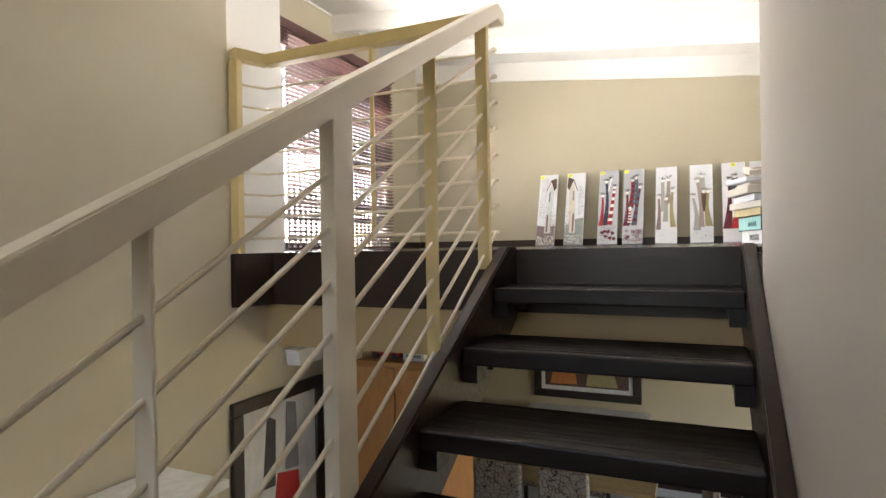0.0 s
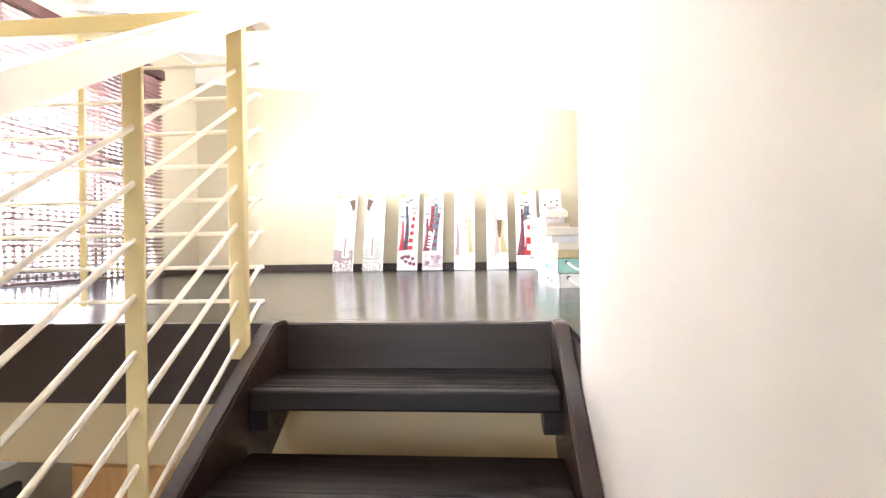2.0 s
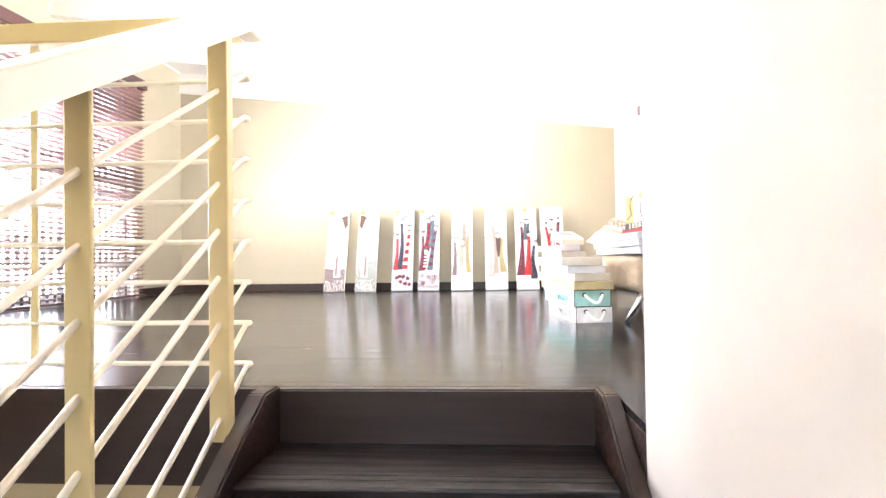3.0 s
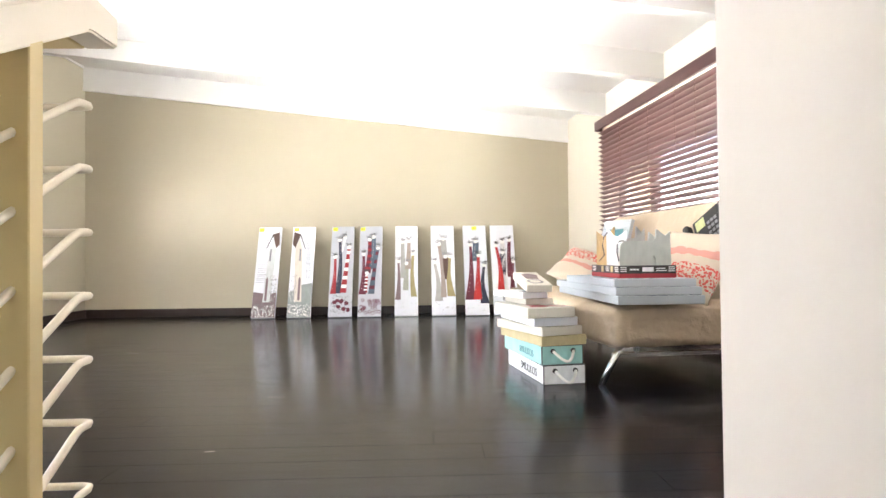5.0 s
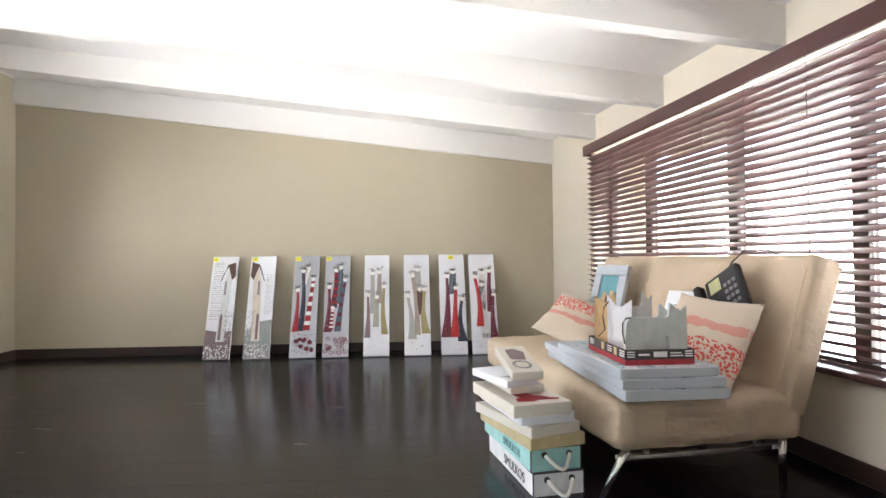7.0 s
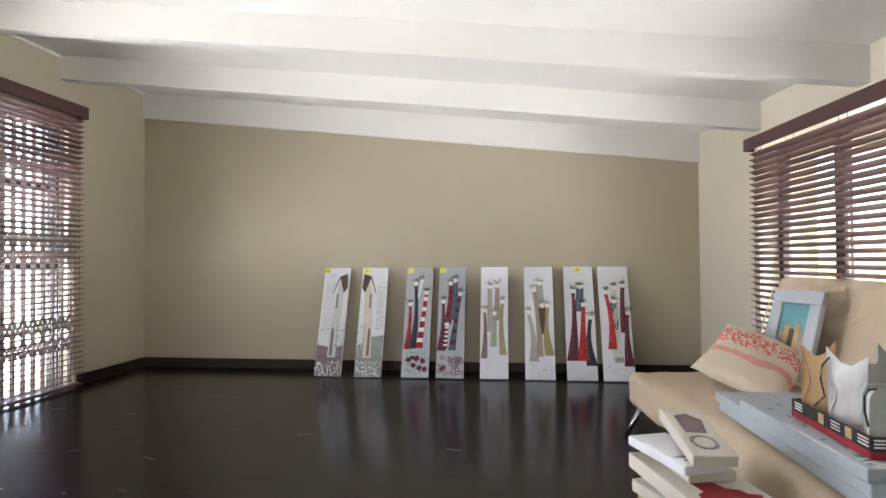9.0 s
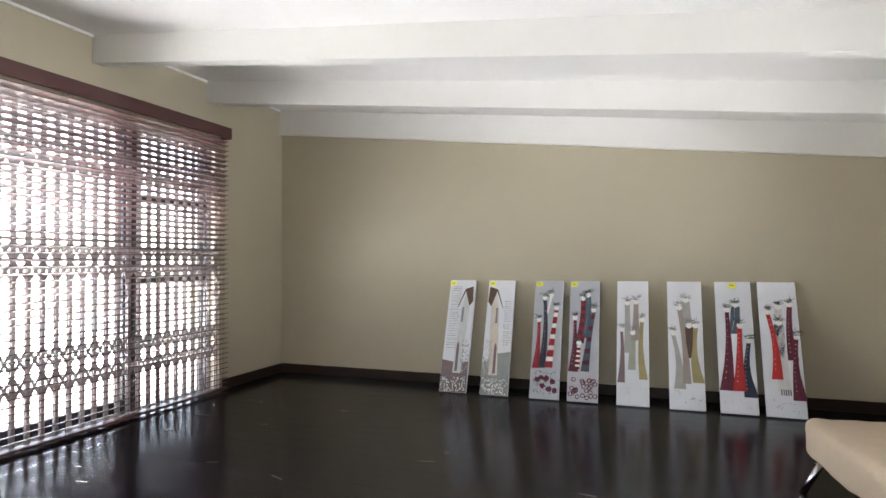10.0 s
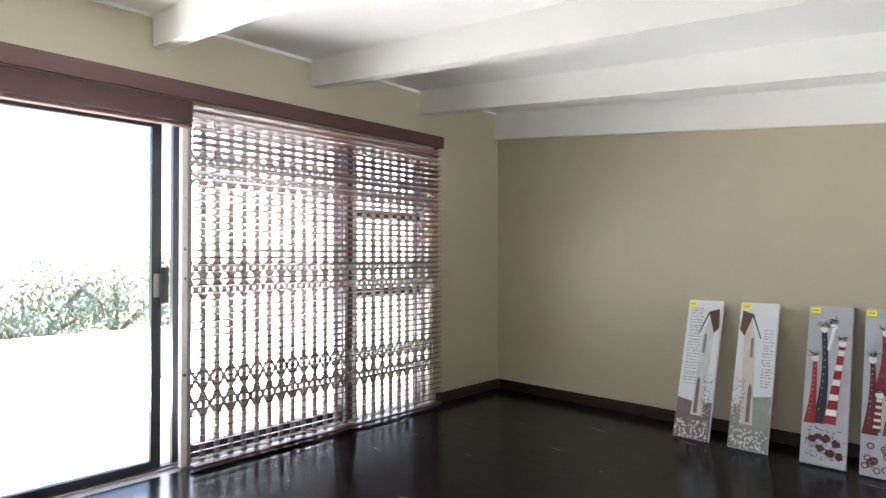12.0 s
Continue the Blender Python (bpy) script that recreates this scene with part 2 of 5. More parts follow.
def boxes(*specs):
    bm = bmesh.new()
    for s in specs:
        bm_box(bm, *s)
    return bm


def soft_box(x0, x1, y0, y1, z0, z1, r=0.01, seg=2, m=None):
    bm = bmesh.new()
    bm_box(bm, x0, x1, y0, y1, z0, z1)
    bmesh.ops.bevel(bm, geom=bm.edges[:], offset=r, segments=seg, profile=0.5, affect="EDGES")
    if m is not None:
        bmesh.ops.transform(bm, matrix=m, verts=bm.verts[:])
    return bm


def tube(points, r, seg=8, bm=None):
    bm = bm or bmesh.new()
    pts = [Vector(p) for p in points]
    rings = []
    for i, p in enumerate(pts):
        d = (pts[min(i + 1, len(pts) - 1)] - pts[max(i - 1, 0)]).normalized()
        up = Vector((0, 0, 1)) if abs(d.z) < 0.95 else Vector((1, 0, 0))
        a = d.cross(up).normalized()
        b = d.cross(a)
        rings.append([bm.verts.new(p + a * (r * math.cos(k * math.tau / seg)) + b * (r * math.sin(k * math.tau / seg))) for k in range(seg)])
    for q, w in zip(rings, rings[1:]):
        for k in range(seg):
            bm.faces.new((q[k], q[(k + 1) % seg], w[(k + 1) % seg], w[k]))
    bm.faces.new(rings[0][::-1])
    bm.faces.new(rings[-1])
    return bm


def extrude_poly(pts, depth, axes="xz", bm=None, off=0.0):
    """A flat outline in two axes, thickened along the third by depth, starting at off."""
    bm = bm or bmesh.new()

    def place(a, b, c):
        return {"xz": (a, c, b), "xy": (a, b, c), "yz": (c, a, b)}[axes]
    lo = [bm.verts.new(place(a, b, off)) for a, b in pts]
    hi = [bm.verts.new(place(a, b, off + depth)) for a, b in pts]
    n = len(pts)
    bm.faces.new(lo)
    bm.faces.new(hi[::-1])
    for i in range(n):
        j = (i + 1) % n
        bm.faces.new((lo[i], hi[i], hi[j], lo[j]))
    return bm


def part(name, bm, material, parent=None, label="", smooth=False):
    bmesh.ops.recalc_face_normals(bm, faces=bm.faces[:])
    me = bpy.data.meshes.new(name)
    bm.to_mesh(me)
    bm.free()
    if smooth:
        for p in me.polygons:
            p.use_smooth = True
    me.materials.append(M[material] if isinstance(material, str) else material)
    ob = new(name, me)
    if parent is not None:
        ob.parent = parent
    if label:
        ob["label"] = label
    return ob


def mesh_part(name, me, parent, m=None):
    ob = new(name, me)
    ob.parent = parent
    if m is not None:
        ob.matrix_basis = m
    return ob


def thing(name, m, label, category, group=""):
    ob = new(name)
    ob.matrix_basis = m
    ob.empty_display_size = 0.1
    return tagged(ob, label, category, group)


def structure(name, bm, material, label=""):
    return tagged(part(name, bm, material), label, "", "", "structure")


# ---- the room ----
SLOPE = 0.112


def ceil_z(x):
    return 2.648 - SLOPE * x


def east_x(y):
    return 5.15 - 0.08 * y


def sloped_box(x0, x1, y0, y1, low0, low1, h0, h1, bm=None):
    """A prism along x whose underside runs from low0 to low1."""
    bm = bm or bmesh.new()
    return extrude_poly([(x0, low0), (x1, low1), (x1, h1), (x0, h0)], y1 - y0, "xz", bm, y0)


EDGE = -5.102
WELL_W, WELL_E = 1.60, 3.965
RET_Y, BEND_X = -5.31, 1.70
BACK = -11.0
LOW = -2.70

structure("wall_north", boxes((-0.25, 6.1, 0.0, 0.2, -0.3, 2.75)), "wall", "beige painted plaster wall")
DY0, DY1, DTOP = -4.27, -0.90, 2.14
structure("wall_west", boxes((-0.25, 0, DY1, 0.0, -0.3, 2.75), (-0.25, 0, -4.90, DY0, -0.3, 2.75), (-0.25, 0, DY0, DY1, DTOP, 2.75), (-0.25, 0, DY0, DY1, -0.3, -0.03)), "wall", "beige painted plaster wall with a wide door opening")
# the east wall runs slightly out of square
turn_e = math.atan2(0.08, 1.0)
east = Matrix.Translation((5.15, 0, 0)) @ Matrix.Rotation(turn_e, 4, "Z")
WY0, WY1, WZ0, WZ1 = -4.35, -1.02, 0.39, 1.76
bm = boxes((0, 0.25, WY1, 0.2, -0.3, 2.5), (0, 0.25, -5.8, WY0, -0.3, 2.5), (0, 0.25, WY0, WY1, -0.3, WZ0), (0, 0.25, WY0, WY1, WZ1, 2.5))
wall_east = structure("wall_east", bm, "wall_east_lit", "plaster wall with a wide window, paler for the light on it")
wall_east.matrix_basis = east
structure("wall_south", boxes((WELL_E, 6.1, -5.61, -5.44, -0.3, 2.6)), "wall_pale", "pale cream plaster wall")
structure("wall_stair_east", boxes((WELL_E, WELL_E + 0.2, BACK, -5.61, LOW, 2.6), (WELL_E + 0.001, WELL_E + 0.2, -5.61, -5.45, LOW, -0.3)), "wall_pale", "smooth pale cream stairwell wall")
structure("wall_stair_west", boxes((WELL_W - 0.2, WELL_W, BACK, RET_Y, LOW, 2.75), (WELL_W - 0.2, WELL_W, RET_Y, -4.1, LOW, -0.275)), "wall_stair", "beige stairwell wall")
structure("wall_pier", boxes((WELL_W - 0.2, WELL_W, RET_Y + 0.0001, -4.90, -0.2749, 2.75)), "white", "white wall end beside the landing")
structure("wall_nook", boxes((-0.25, WELL_W - 0.2, -5.24, -4.90, -0.3, 2.75)), "wall", "beige plaster wall")
# The opening is unseen, added to hold the stairwell fill lamp.
structure("wall_stair_south", boxes((WELL_W - 0.2, 1.75, BACK - 0.2, BACK, LOW, 2.7), (3.65, WELL_E + 0.2, BACK - 0.2, BACK, LOW, 2.7), (1.75, 3.65, BACK - 0.2, BACK, LOW, 0.15), (1.75, 3.65, BACK - 0.2, BACK, 1.65, 2.7)), "wall_pale", "pale stairwell wall with an unseen opening added for the fill lamp")

# ceiling, beams, cornice
bm = sloped_box(-0.3, 6.3, BACK - 0.3, 0.3, ceil_z(-0.3), ceil_z(6.3), ceil_z(-0.3) + 0.12, ceil_z(6.3) + 0.12)
tagged(part("ceiling", bm, "white"), "white boarded sloping ceiling", "", "", "structure")
for i in range(5):
    y = -1.063 - 1.057 * i
    x0, x1 = (0.0, east_x(y)) if y > EDGE else (WELL_W, WELL_E)
    if i == 4:
        x0, x1 = WELL_W, WELL_E
    bm = bmesh.new()
    sloped_box(x0, x1, y, y + 0.085, 2.46 - SLOPE * x0, 2.46 - SLOPE * x1, ceil_z(x0) + 0.02, ceil_z(x1) + 0.02, bm)
    tagged(part("ceiling_beam", bm, "white"), "white painted sloping timber ceiling beam", "beam", "ceiling beams", "structure")
bm = bmesh.new()
sloped_box(0.0, 5.15, -0.035, -0.002, 2.411, 1.841, ceil_z(0) + 0.02, ceil_z(5.15) + 0.02, bm)
sloped_box(0.0, 5.15, -0.045, -0.0025, 2.399, 1.829, 2.410, 1.840, bm)
structure("trim_north", bm, "white", "white painted wall plate under the ceiling")
bm = boxes(*[(0.0005, 0.02, a, b, 2.628, 2.66) for a, b in ((-0.975, -0.05), (-2.03, -1.066), (-3.09, -2.122), (-4.15, -3.18))])
structure("trim_west", bm, "white", "thin white cornice strip")

# floor slab, fascia, baseboards
structure("floor", boxes((-0.25, 6.1, EDGE + 0.03, 0.2, -0.262, -0.022), (WELL_E, 6.1, -5.438, EDGE + 0.03, -0.262, -0.022)), "wood_dark", "floor slab under dark boards")
bm = boxes((BEND_X, WELL_E, EDGE - 0.005, EDGE + 0.028, -0.275, -0.001))
extrude_poly([(WELL_W, RET_Y), (WELL_W + 0.03, RET_Y), (BEND_X, EDGE - 0.005), (BEND_X, EDGE + 0.028), (WELL_W, EDGE + 0.028)], 0.274, "xy", bm, -0.275)
structure("fascia", bm, "wood_dark", "dark brown floor edge board with a short return to the wall")
for nm, sp in (("baseboard_north", (0.016, 5.14, -0.016, -0.0005, 0.0, 0.085)), ("baseboard_west", (0.0005, 0.016, DY1 + 0.03, 0.0, 0.0, 0.085)), ("baseboard_south", (WELL_E, 5.55, -5.4395, -5.424, 0.0, 0.085))):
    structure(nm, soft_box(*sp, 0.004, 1), "wood_dark", "dark brown wooden baseboard")
bb = structure("baseboard_east", soft_box(-0.016, -0.0005, -5.4, -0.02, 0, 0.085, 0.004, 1), "wood_dark", "dark brown wooden baseboard")
bb.matrix_basis = east

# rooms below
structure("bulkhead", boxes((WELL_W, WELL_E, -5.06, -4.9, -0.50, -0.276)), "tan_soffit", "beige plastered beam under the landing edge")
structure("floor_below", boxes((-1.0, 7.0, BACK, 0.2, LOW - 0.15, LOW)), "tile_floor", "pale tiled floor downstairs")
structure("wall_below_north", boxes((-1.0, 7.0, -0.75, -0.55, LOW, -0.263)), "warm_lit_wall", "beige wall of the room below")
structure("wall_below_west", boxes((-1.0, -0.8, -4.2, -0.75, LOW, -0.263), (-1.0, WELL_W - 0.2, -4.3, -4.1, LOW, -0.276)), "wall", "beige wall of the room below")
# East opening is made up to let the downstairs fill lamp in.
structure("wall_below_east", boxes((6.9, 7.0, -5.61, -3.9, LOW, -0.263), (6.9, 7.0, -1.3, -0.75, LOW, -0.263), (6.9, 7.0, -3.9, -1.3, LOW, -2.1), (6.9, 7.0, -3.9, -1.3, -0.75, -0.263), (WELL_E + 0.2, 6.9, -5.61, -5.44, LOW, -0.31)), "wall", "beige wall of the room below with an unseen opening added for a fill lamp")
structure("baseboard_below", boxes((-0.8, 6.9, -0.77, -0.7505, LOW, LOW + 0.1)), "wood_dark", "dark baseboard downstairs")

# ---- west door, gate and blind ----
door = thing("door_1", pose(-0.16, 0, 0), "bronze aluminium sliding patio door, slightly open", "door")
door["kind"] = "structure"
part("door_frame", boxes((-0.05, 0.05, DY0, DY1, DTOP - 0.045, DTOP), (-0.05, 0.05, DY1 - 0.045, DY1, 0.0, DTOP - 0.045), (-0.05, 0.05, DY0, DY0 + 0.045, 0.0, DTOP - 0.045), (-0.05, 0.05, DY0, DY1, -0.03, 0.0)), "alu", door)
part("mullion", soft_box(-0.05, 0.05, -1.77, -1.62, 0.0, DTOP - 0.045, 0.004, 1), "alu", door)
part("transom", soft_box(-0.035, 0.035, -1.62, DY1 - 0.045, 1.575, 1.635, 0.004, 1), "alu", door)
part("transom", soft_box(-0.035, 0.035, -1.62, DY1 - 0.045, 0.95, 1.01, 0.004, 1), "alu", door)
part("fixed_stile", soft_box(-0.05, 0.0, -2.995, -2.95, 0.0, DTOP - 0.045, 0.004, 1), "alu", door)
part("fixed_rail", soft_box(-0.05, 0.0, -2.95, -1.77, 0.0, 0.09, 0.004, 1), "alu", door)
for a, b, c, d in ((-2.95, -1.77, 0.09, DTOP - 0.045), (-1.62, DY1 - 0.045, 0.0, 0.95), (-1.62, DY1 - 0.045, 1.01, 1.575), (-1.62, DY1 - 0.045, 1.635, DTOP - 0.045)):
    p = part("pane", boxes((-0.028, -0.022, a, b, c, d)), "glass", door)
    p.visible_shadow = False
leaf = part("sliding_leaf", boxes((0.003, 0.045, -3.135, -3.08, 0.01, DTOP - 0.05), (0.003, 0.045, DY0 + 0.05, DY0 + 0.11, 0.01, DTOP - 0.05), (0.003, 0.045, DY0 + 0.11, -3.135, 0.01, 0.055), (0.003, 0.045, DY0 + 0.11, -3.135, DTOP - 0.11, DTOP - 0.05)), "alu", door)
p = part("leaf_glass", boxes((0.022, 0.027, DY0 + 0.11, -3.135, 0.055, DTOP - 0.11)), "glass", leaf)
p.visible_shadow = False
part("handle", soft_box(0.045, 0.085, -3.09, -3.05, 0.98, 1.20, 0.008, 2), "black_plastic", leaf, "dark upright door handle")
part("lock_plate", soft_box(0.0455, 0.055, -3.125, -3.093, 1.02, 1.16, 0.003, 1), "gate", leaf)
part("threshold", boxes((-0.09, 0.16, DY0, DY1, -0.028, -0.002), (0.085, 0.095, DY0, DY1, -0.002, 0.012), (0.02, 0.03, DY0, DY1, -0.002, 0.012)), "gate", door, "grey metal floor track")
part("sill", boxes((-0.14, -0.09, DY0, DY1, -0.03, -0.006)), "sill", door)

gate = thing("security_gate", pose(-0.03, 0, 0), "grey steel folding trellis security gate behind the blind", "security gate")
NB = 24
GY0, GY1 = -2.955, -0.906
gys = [GY0 + (GY1 - GY0) * i / (NB - 1) for i in range(NB)]
step = gys[1] - gys[0]
bar = bpy.data.meshes.new("upright")
bm = boxes((-0.011, -0.007, -0.0128, 0.0128, 0.012, 2.10), (0.007, 0.011, -0.0128, 0.0128, 0.012, 2.10))
bmesh.ops.recalc_face_normals(bm, faces=bm.faces[:])
bm.to_mesh(bar)
bm.free()
bar.materials.append(M["gate"])
for y in gys:
    mesh_part("upright", bar, gate, pose(0, y, 0))


def lattice(z0, z1):
    """Crossed flat links between neighbouring uprights, two crossings high."""
    bm = bmesh.new()
    zm = (z0 + z1) / 2
    for a, b in zip(gys, gys[1:]):
        for q, w in ((z0, zm), (zm, z1)):
            for s, (p, r) in enumerate(((q, w), (w, q))):
                d = math.atan2(r - p, b - a)
                ln = math.hypot(r - p, b - a)
                m = Matrix.Translation((0.004 * (1 - 2 * s), a, p)) @ Matrix.Rotation(d, 4, "X")
                bm_box(bm, -0.0015, 0.0015, 0, ln, -0.0105, 0.0105, m)
    return bm


for z0, z1 in ((0.28, 0.60), (1.0, 1.25), (1.69, 1.91)):
    part("lattice_band", lattice(z0, z1), "gate", gate)
part("top_track", boxes((-0.02, 0.02, GY0 - 0.05, GY1, 2.10, 2.13)), "gate", gate)
part("bottom_track", boxes((-0.014, 0.014, GY0 - 0.05, GY1, -0.002, 0.012)), "gate", gate)
part("end_post", soft_box(-0.022, 0.022, GY0 - 0.05, GY0 - 0.012, 0.012, 2.10, 0.004, 1), "white_paint", gate, "white painted closing post")
for z in (0.55, 1.12, 1.3, 1.6):
    part("bolt", boxes((0.022, 0.03, GY0 - 0.04, GY0 - 0.024, z, z + 0.016)), "chrome", gate)


def slat_mesh(name, length, width, material, crown=0.004):
    bm = bmesh.new()
    pts = []
    for k in range(5):
        s = k / 4 - 0.5
        pts.append((s * width, crown * (1 - 4 * s * s)))
    outline = pts + [(x, z - 0.0042) for x, z in pts[::-1]]
    extrude_poly(outline, length, "xz", bm, 0.0)
    bmesh.ops.recalc_face_normals(bm, faces=bm.faces[:])
    me = bpy.data.meshes.new(name)
    bm.to_mesh(me)
    bm.free()
    me.materials.append(M[material])
    return me


def blind(name, m, y0, y1, ztop, zbot, pitch, tilt, width, label, cords, stacked=None):
    """A wooden venetian blind: valance, slats, ladder cords; a raised part hangs as a pile."""
    b = thing(name, m, label, "venetian blind")
    me = slat_mesh("slat", y1 - y0, width, "slat")
    z = ztop - 0.05
    n = 0
    while z > zbot + 0.03:
        mesh_part("slat", me, b, pose(0, y0, z, 0, tilt + random.uniform(-1.2, 1.2), 0))
        z -= pitch
        n += 1
    part("bottom_rail", soft_box(-0.028, 0.028, y0, y1, zbot, zbot + 0.022, 0.004, 1), "slat", b)
    for y in cords:
        bm = bmesh.new()
        for dx in (-width * 0.46, width * 0.46):
            tube([(dx, y, ztop), (dx, y, zbot)], 0.0016, 4, bm)
        part("ladder_cord", bm, "brown", b)
    if stacked:
        s0, s1, drop = stacked
        pile = slat_mesh("raised_slat", s1 - s0, width, "slat", 0.001)
        for k in range(int(drop / 0.0062)):
            mesh_part("raised_slat", pile, b, pose(random.uniform(-0.002, 0.002), s0, ztop - 0.03 - k * 0.0062))
        part("raised_bottom_rail", soft_box(-0.03, 0.03, s0, s1, ztop - 0.03 - drop - 0.022, ztop - 0.03 - drop, 0.004, 1), "slat", b)
    return b


wb = blind("venetian_blind", pose(0.062, 0, 0), -2.967, -0.887, 2.20, 0.012, 0.0425, -16.5, 0.05, "reddish-brown wooden venetian blind, one half lowered and one half raised", [-2.85, -2.35, -1.85, -1.6, -1.3, -0.94], (-4.35, -2.982, 0.13))
part("valance", soft_box(0.03, 0.045, -4.385, -0.867, 2.175, 2.275, 0.004, 2), "slat", wb)
part("valance_return", boxes((-0.06, 0.03, -0.882, -0.868, 2.176, 2.274)), "slat", wb)
part("head_rail", boxes((-0.03, 0.02, -4.35, -0.892, 2.205, 2.25)), "slat", wb)

# ---- east window and blind ----
win = thing("window_1", east @ pose(0.16, 0, 0), "dark framed wide window", "window")
win["kind"] = "structure"
bm = boxes((-0.03, 0.03, WY0, WY1, WZ0, WZ0 + 0.05), (-0.03, 0.03, WY0, WY1, WZ1 - 0.05, WZ1), (-0.03, 0.03, WY0, WY0 + 0.05, WZ0 + 0.05, WZ1 - 0.05), (-0.03, 0.03, WY1 - 0.05, WY1, WZ0 + 0.05, WZ1 - 0.05))
part("window_frame", bm, "wood_dark", win)
muls = (-1.66, -2.60, -3.42)
for y in muls:
    part("mullion", soft_box(-0.03, 0.03, y - 0.04, y + 0.04, WZ0 + 0.05, WZ1 - 0.05, 0.004, 1), "wood_dark", win)
edges = [WY1 - 0.05, *muls, WY0 + 0.05]
for a, b in zip(edges[1:], edges):
    p = part("pane", boxes((-0.003, 0.003, a + 0.04, b - 0.04, WZ0 + 0.05, WZ1 - 0.05)), "glass", win)
    p.visible_shadow = False
part("window_sill", soft_box(-0.158, -0.03, WY0, WY1, WZ0 - 0.002, WZ0 + 0.022, 0.004, 1), "wood_dark", win)

eb = blind("venetian_blind", east @ pose(-0.022, 0, 0), WY0 - 0.03, WY1 + 0.04, 1.76, 0.405, 0.042, 25, 0.05, "reddish-brown wooden venetian blind with slats half open", [-1.05, -1.45, -1.95, -2.35, -2.6, -2.95, -3.35, -3.75, -4.2])
part("valance", soft_box(-0.05, -0.036, WY0 - 0.06, WY1 + 0.06, 1.737, 1.822, 0.004, 2), "slat", eb)
part("valance_return", boxes((-0.036, 0.03, WY1 + 0.047, WY1 + 0.06, 1.738, 1.821)), "slat", eb)
part("head_rail", boxes((-0.03, 0.025, WY0 - 0.03, WY1 + 0.04, 1.765, 1.81)), "slat", eb)

# ---- stair ----
RUN, RISE, NOSE_Y, NOSE_Z = 0.324, 0.1765, -5.428, -0.147
GRADE = RISE / RUN
SL, SR = 3.052, 3.918
stair = thing("staircase", pose(0, 0, 0), "dark stained open-riser timber staircase with shallow worn treads", "staircase")
stair["kind"] = "structure"
NT = 14
tr = bpy.data.meshes.new("tread")
bm = soft_box(SL, SR, 0.0, 0.335, -0.058, 0.0, 0.007, 2)
for yy in (0.075, 0.045):
    bm_box(bm, SL + 0.01, SR - 0.01, yy, yy + 0.004, -0.001, 0.0012)
bmesh.ops.recalc_face_normals(bm, faces=bm.faces[:])
bm.to_mesh(tr)
bm.free()
tr.materials.append(M["tread"])
cl = bpy.data.meshes.new("bracket")
arc = [(0.0, -0.058), (0.27, -0.058), (0.27, -0.105)] + [(0.10 + 0.06 * math.cos(a), -0.118 + 0.05 * math.sin(a)) for a in (0.3, 0.9, 1.4)] + [(0.075, -0.118), (0.0, -0.118)]
bm = bmesh.new()
extrude_poly([(a, b) for a, b in arc], 0.05, "yz", bm, 0.0)
bmesh.ops.recalc_face_normals(bm, faces=bm.faces[:])
bm.to_mesh(cl)
bm.free()
cl.materials.append(M["tread"])
for k in range(NT):
    y, z = NOSE_Y - RUN * k, NOSE_Z - RISE * k
    mesh_part("tread", tr, stair, pose(0, y, z))
    mesh_part("bracket", cl, stair, pose(SL, y + 0.012, z))
    mesh_part("bracket", cl, stair, pose(SR - 0.05, y + 0.012, z))


def stringer(x0, x1):
    y0, y1 = EDGE - 0.006, NOSE_Y - RUN * 13.6
    top = 0.012
    bm = bmesh.new()
    extrude_poly([(y0, top), (y0, -0.30), (y1 + 0.2, top + GRADE * (y1 - y0) - 0.2), (y1, top + GRADE * (y1 - y0) - 0.1), (y1, top + GRADE * (y1 - y0) + 0.085), (y0 - 0.108, top)], x1 - x0, "yz", bm, x0)
    bmesh.ops.bevel(bm, geom=bm.edges[:], offset=0.006, segments=2, affect="EDGES")
    return bm


part("stringer", stringer(SL - 0.052, SL - 0.001), "wood_dark", stair)
part("stringer", stringer(SR + 0.001, SR + 0.045), "wood_dark", stair)
part("top_riser", boxes((SL, SR, EDGE - 0.018, EDGE - 0.006, NOSE_Z - 0.058, -0.004)), "wood_dark", stair)

# ---- railing ----
PX = 2.982
TURN_Y, LAND_Y = -5.188, -5.135
RAIL_B, RAIL_H, RAIL_W = 0.983, 0.079, 0.029
railing = thing("stair_railing", pose(0, 0, 0), "cream painted steel stair railing with sloping rods and box handrail", "railing")


def under_rail(y):
    """Underside of the handrail: sloping up the stair, level at its head."""
    return RAIL_B + GRADE * min(0.0, y - TURN_Y)


def handrail(y0, y1):
    bm = bmesh.new()
    rings = []
    for y, h in ((y0, RAIL_H), (TURN_Y, RAIL_H - 0.01), (y1, 0.058)):
        z = under_rail(y)
        rings.append([bm.verts.new((PX + a * RAIL_W, y, z + b * h)) for a, b in ((-1, 0), (1, 0), (1, 1), (-1, 1))])
    for q, r in zip(rings, rings[1:]):
        for k in range(4):
            bm.faces.new((q[k], q[(k + 1) % 4], r[(k + 1) % 4], r[k]))
    bm.faces.new(rings[0][::-1])
    bm.faces.new(rings[-1])
    bmesh.ops.recalc_face_normals(bm, faces=bm.faces[:])
    bmesh.ops.bevel(bm, geom=bm.edges[:], offset=0.004, segments=2, affect="EDGES")
    return bm


part("handrail", handrail(-9.2, -5.102), "cream_paint", railing)
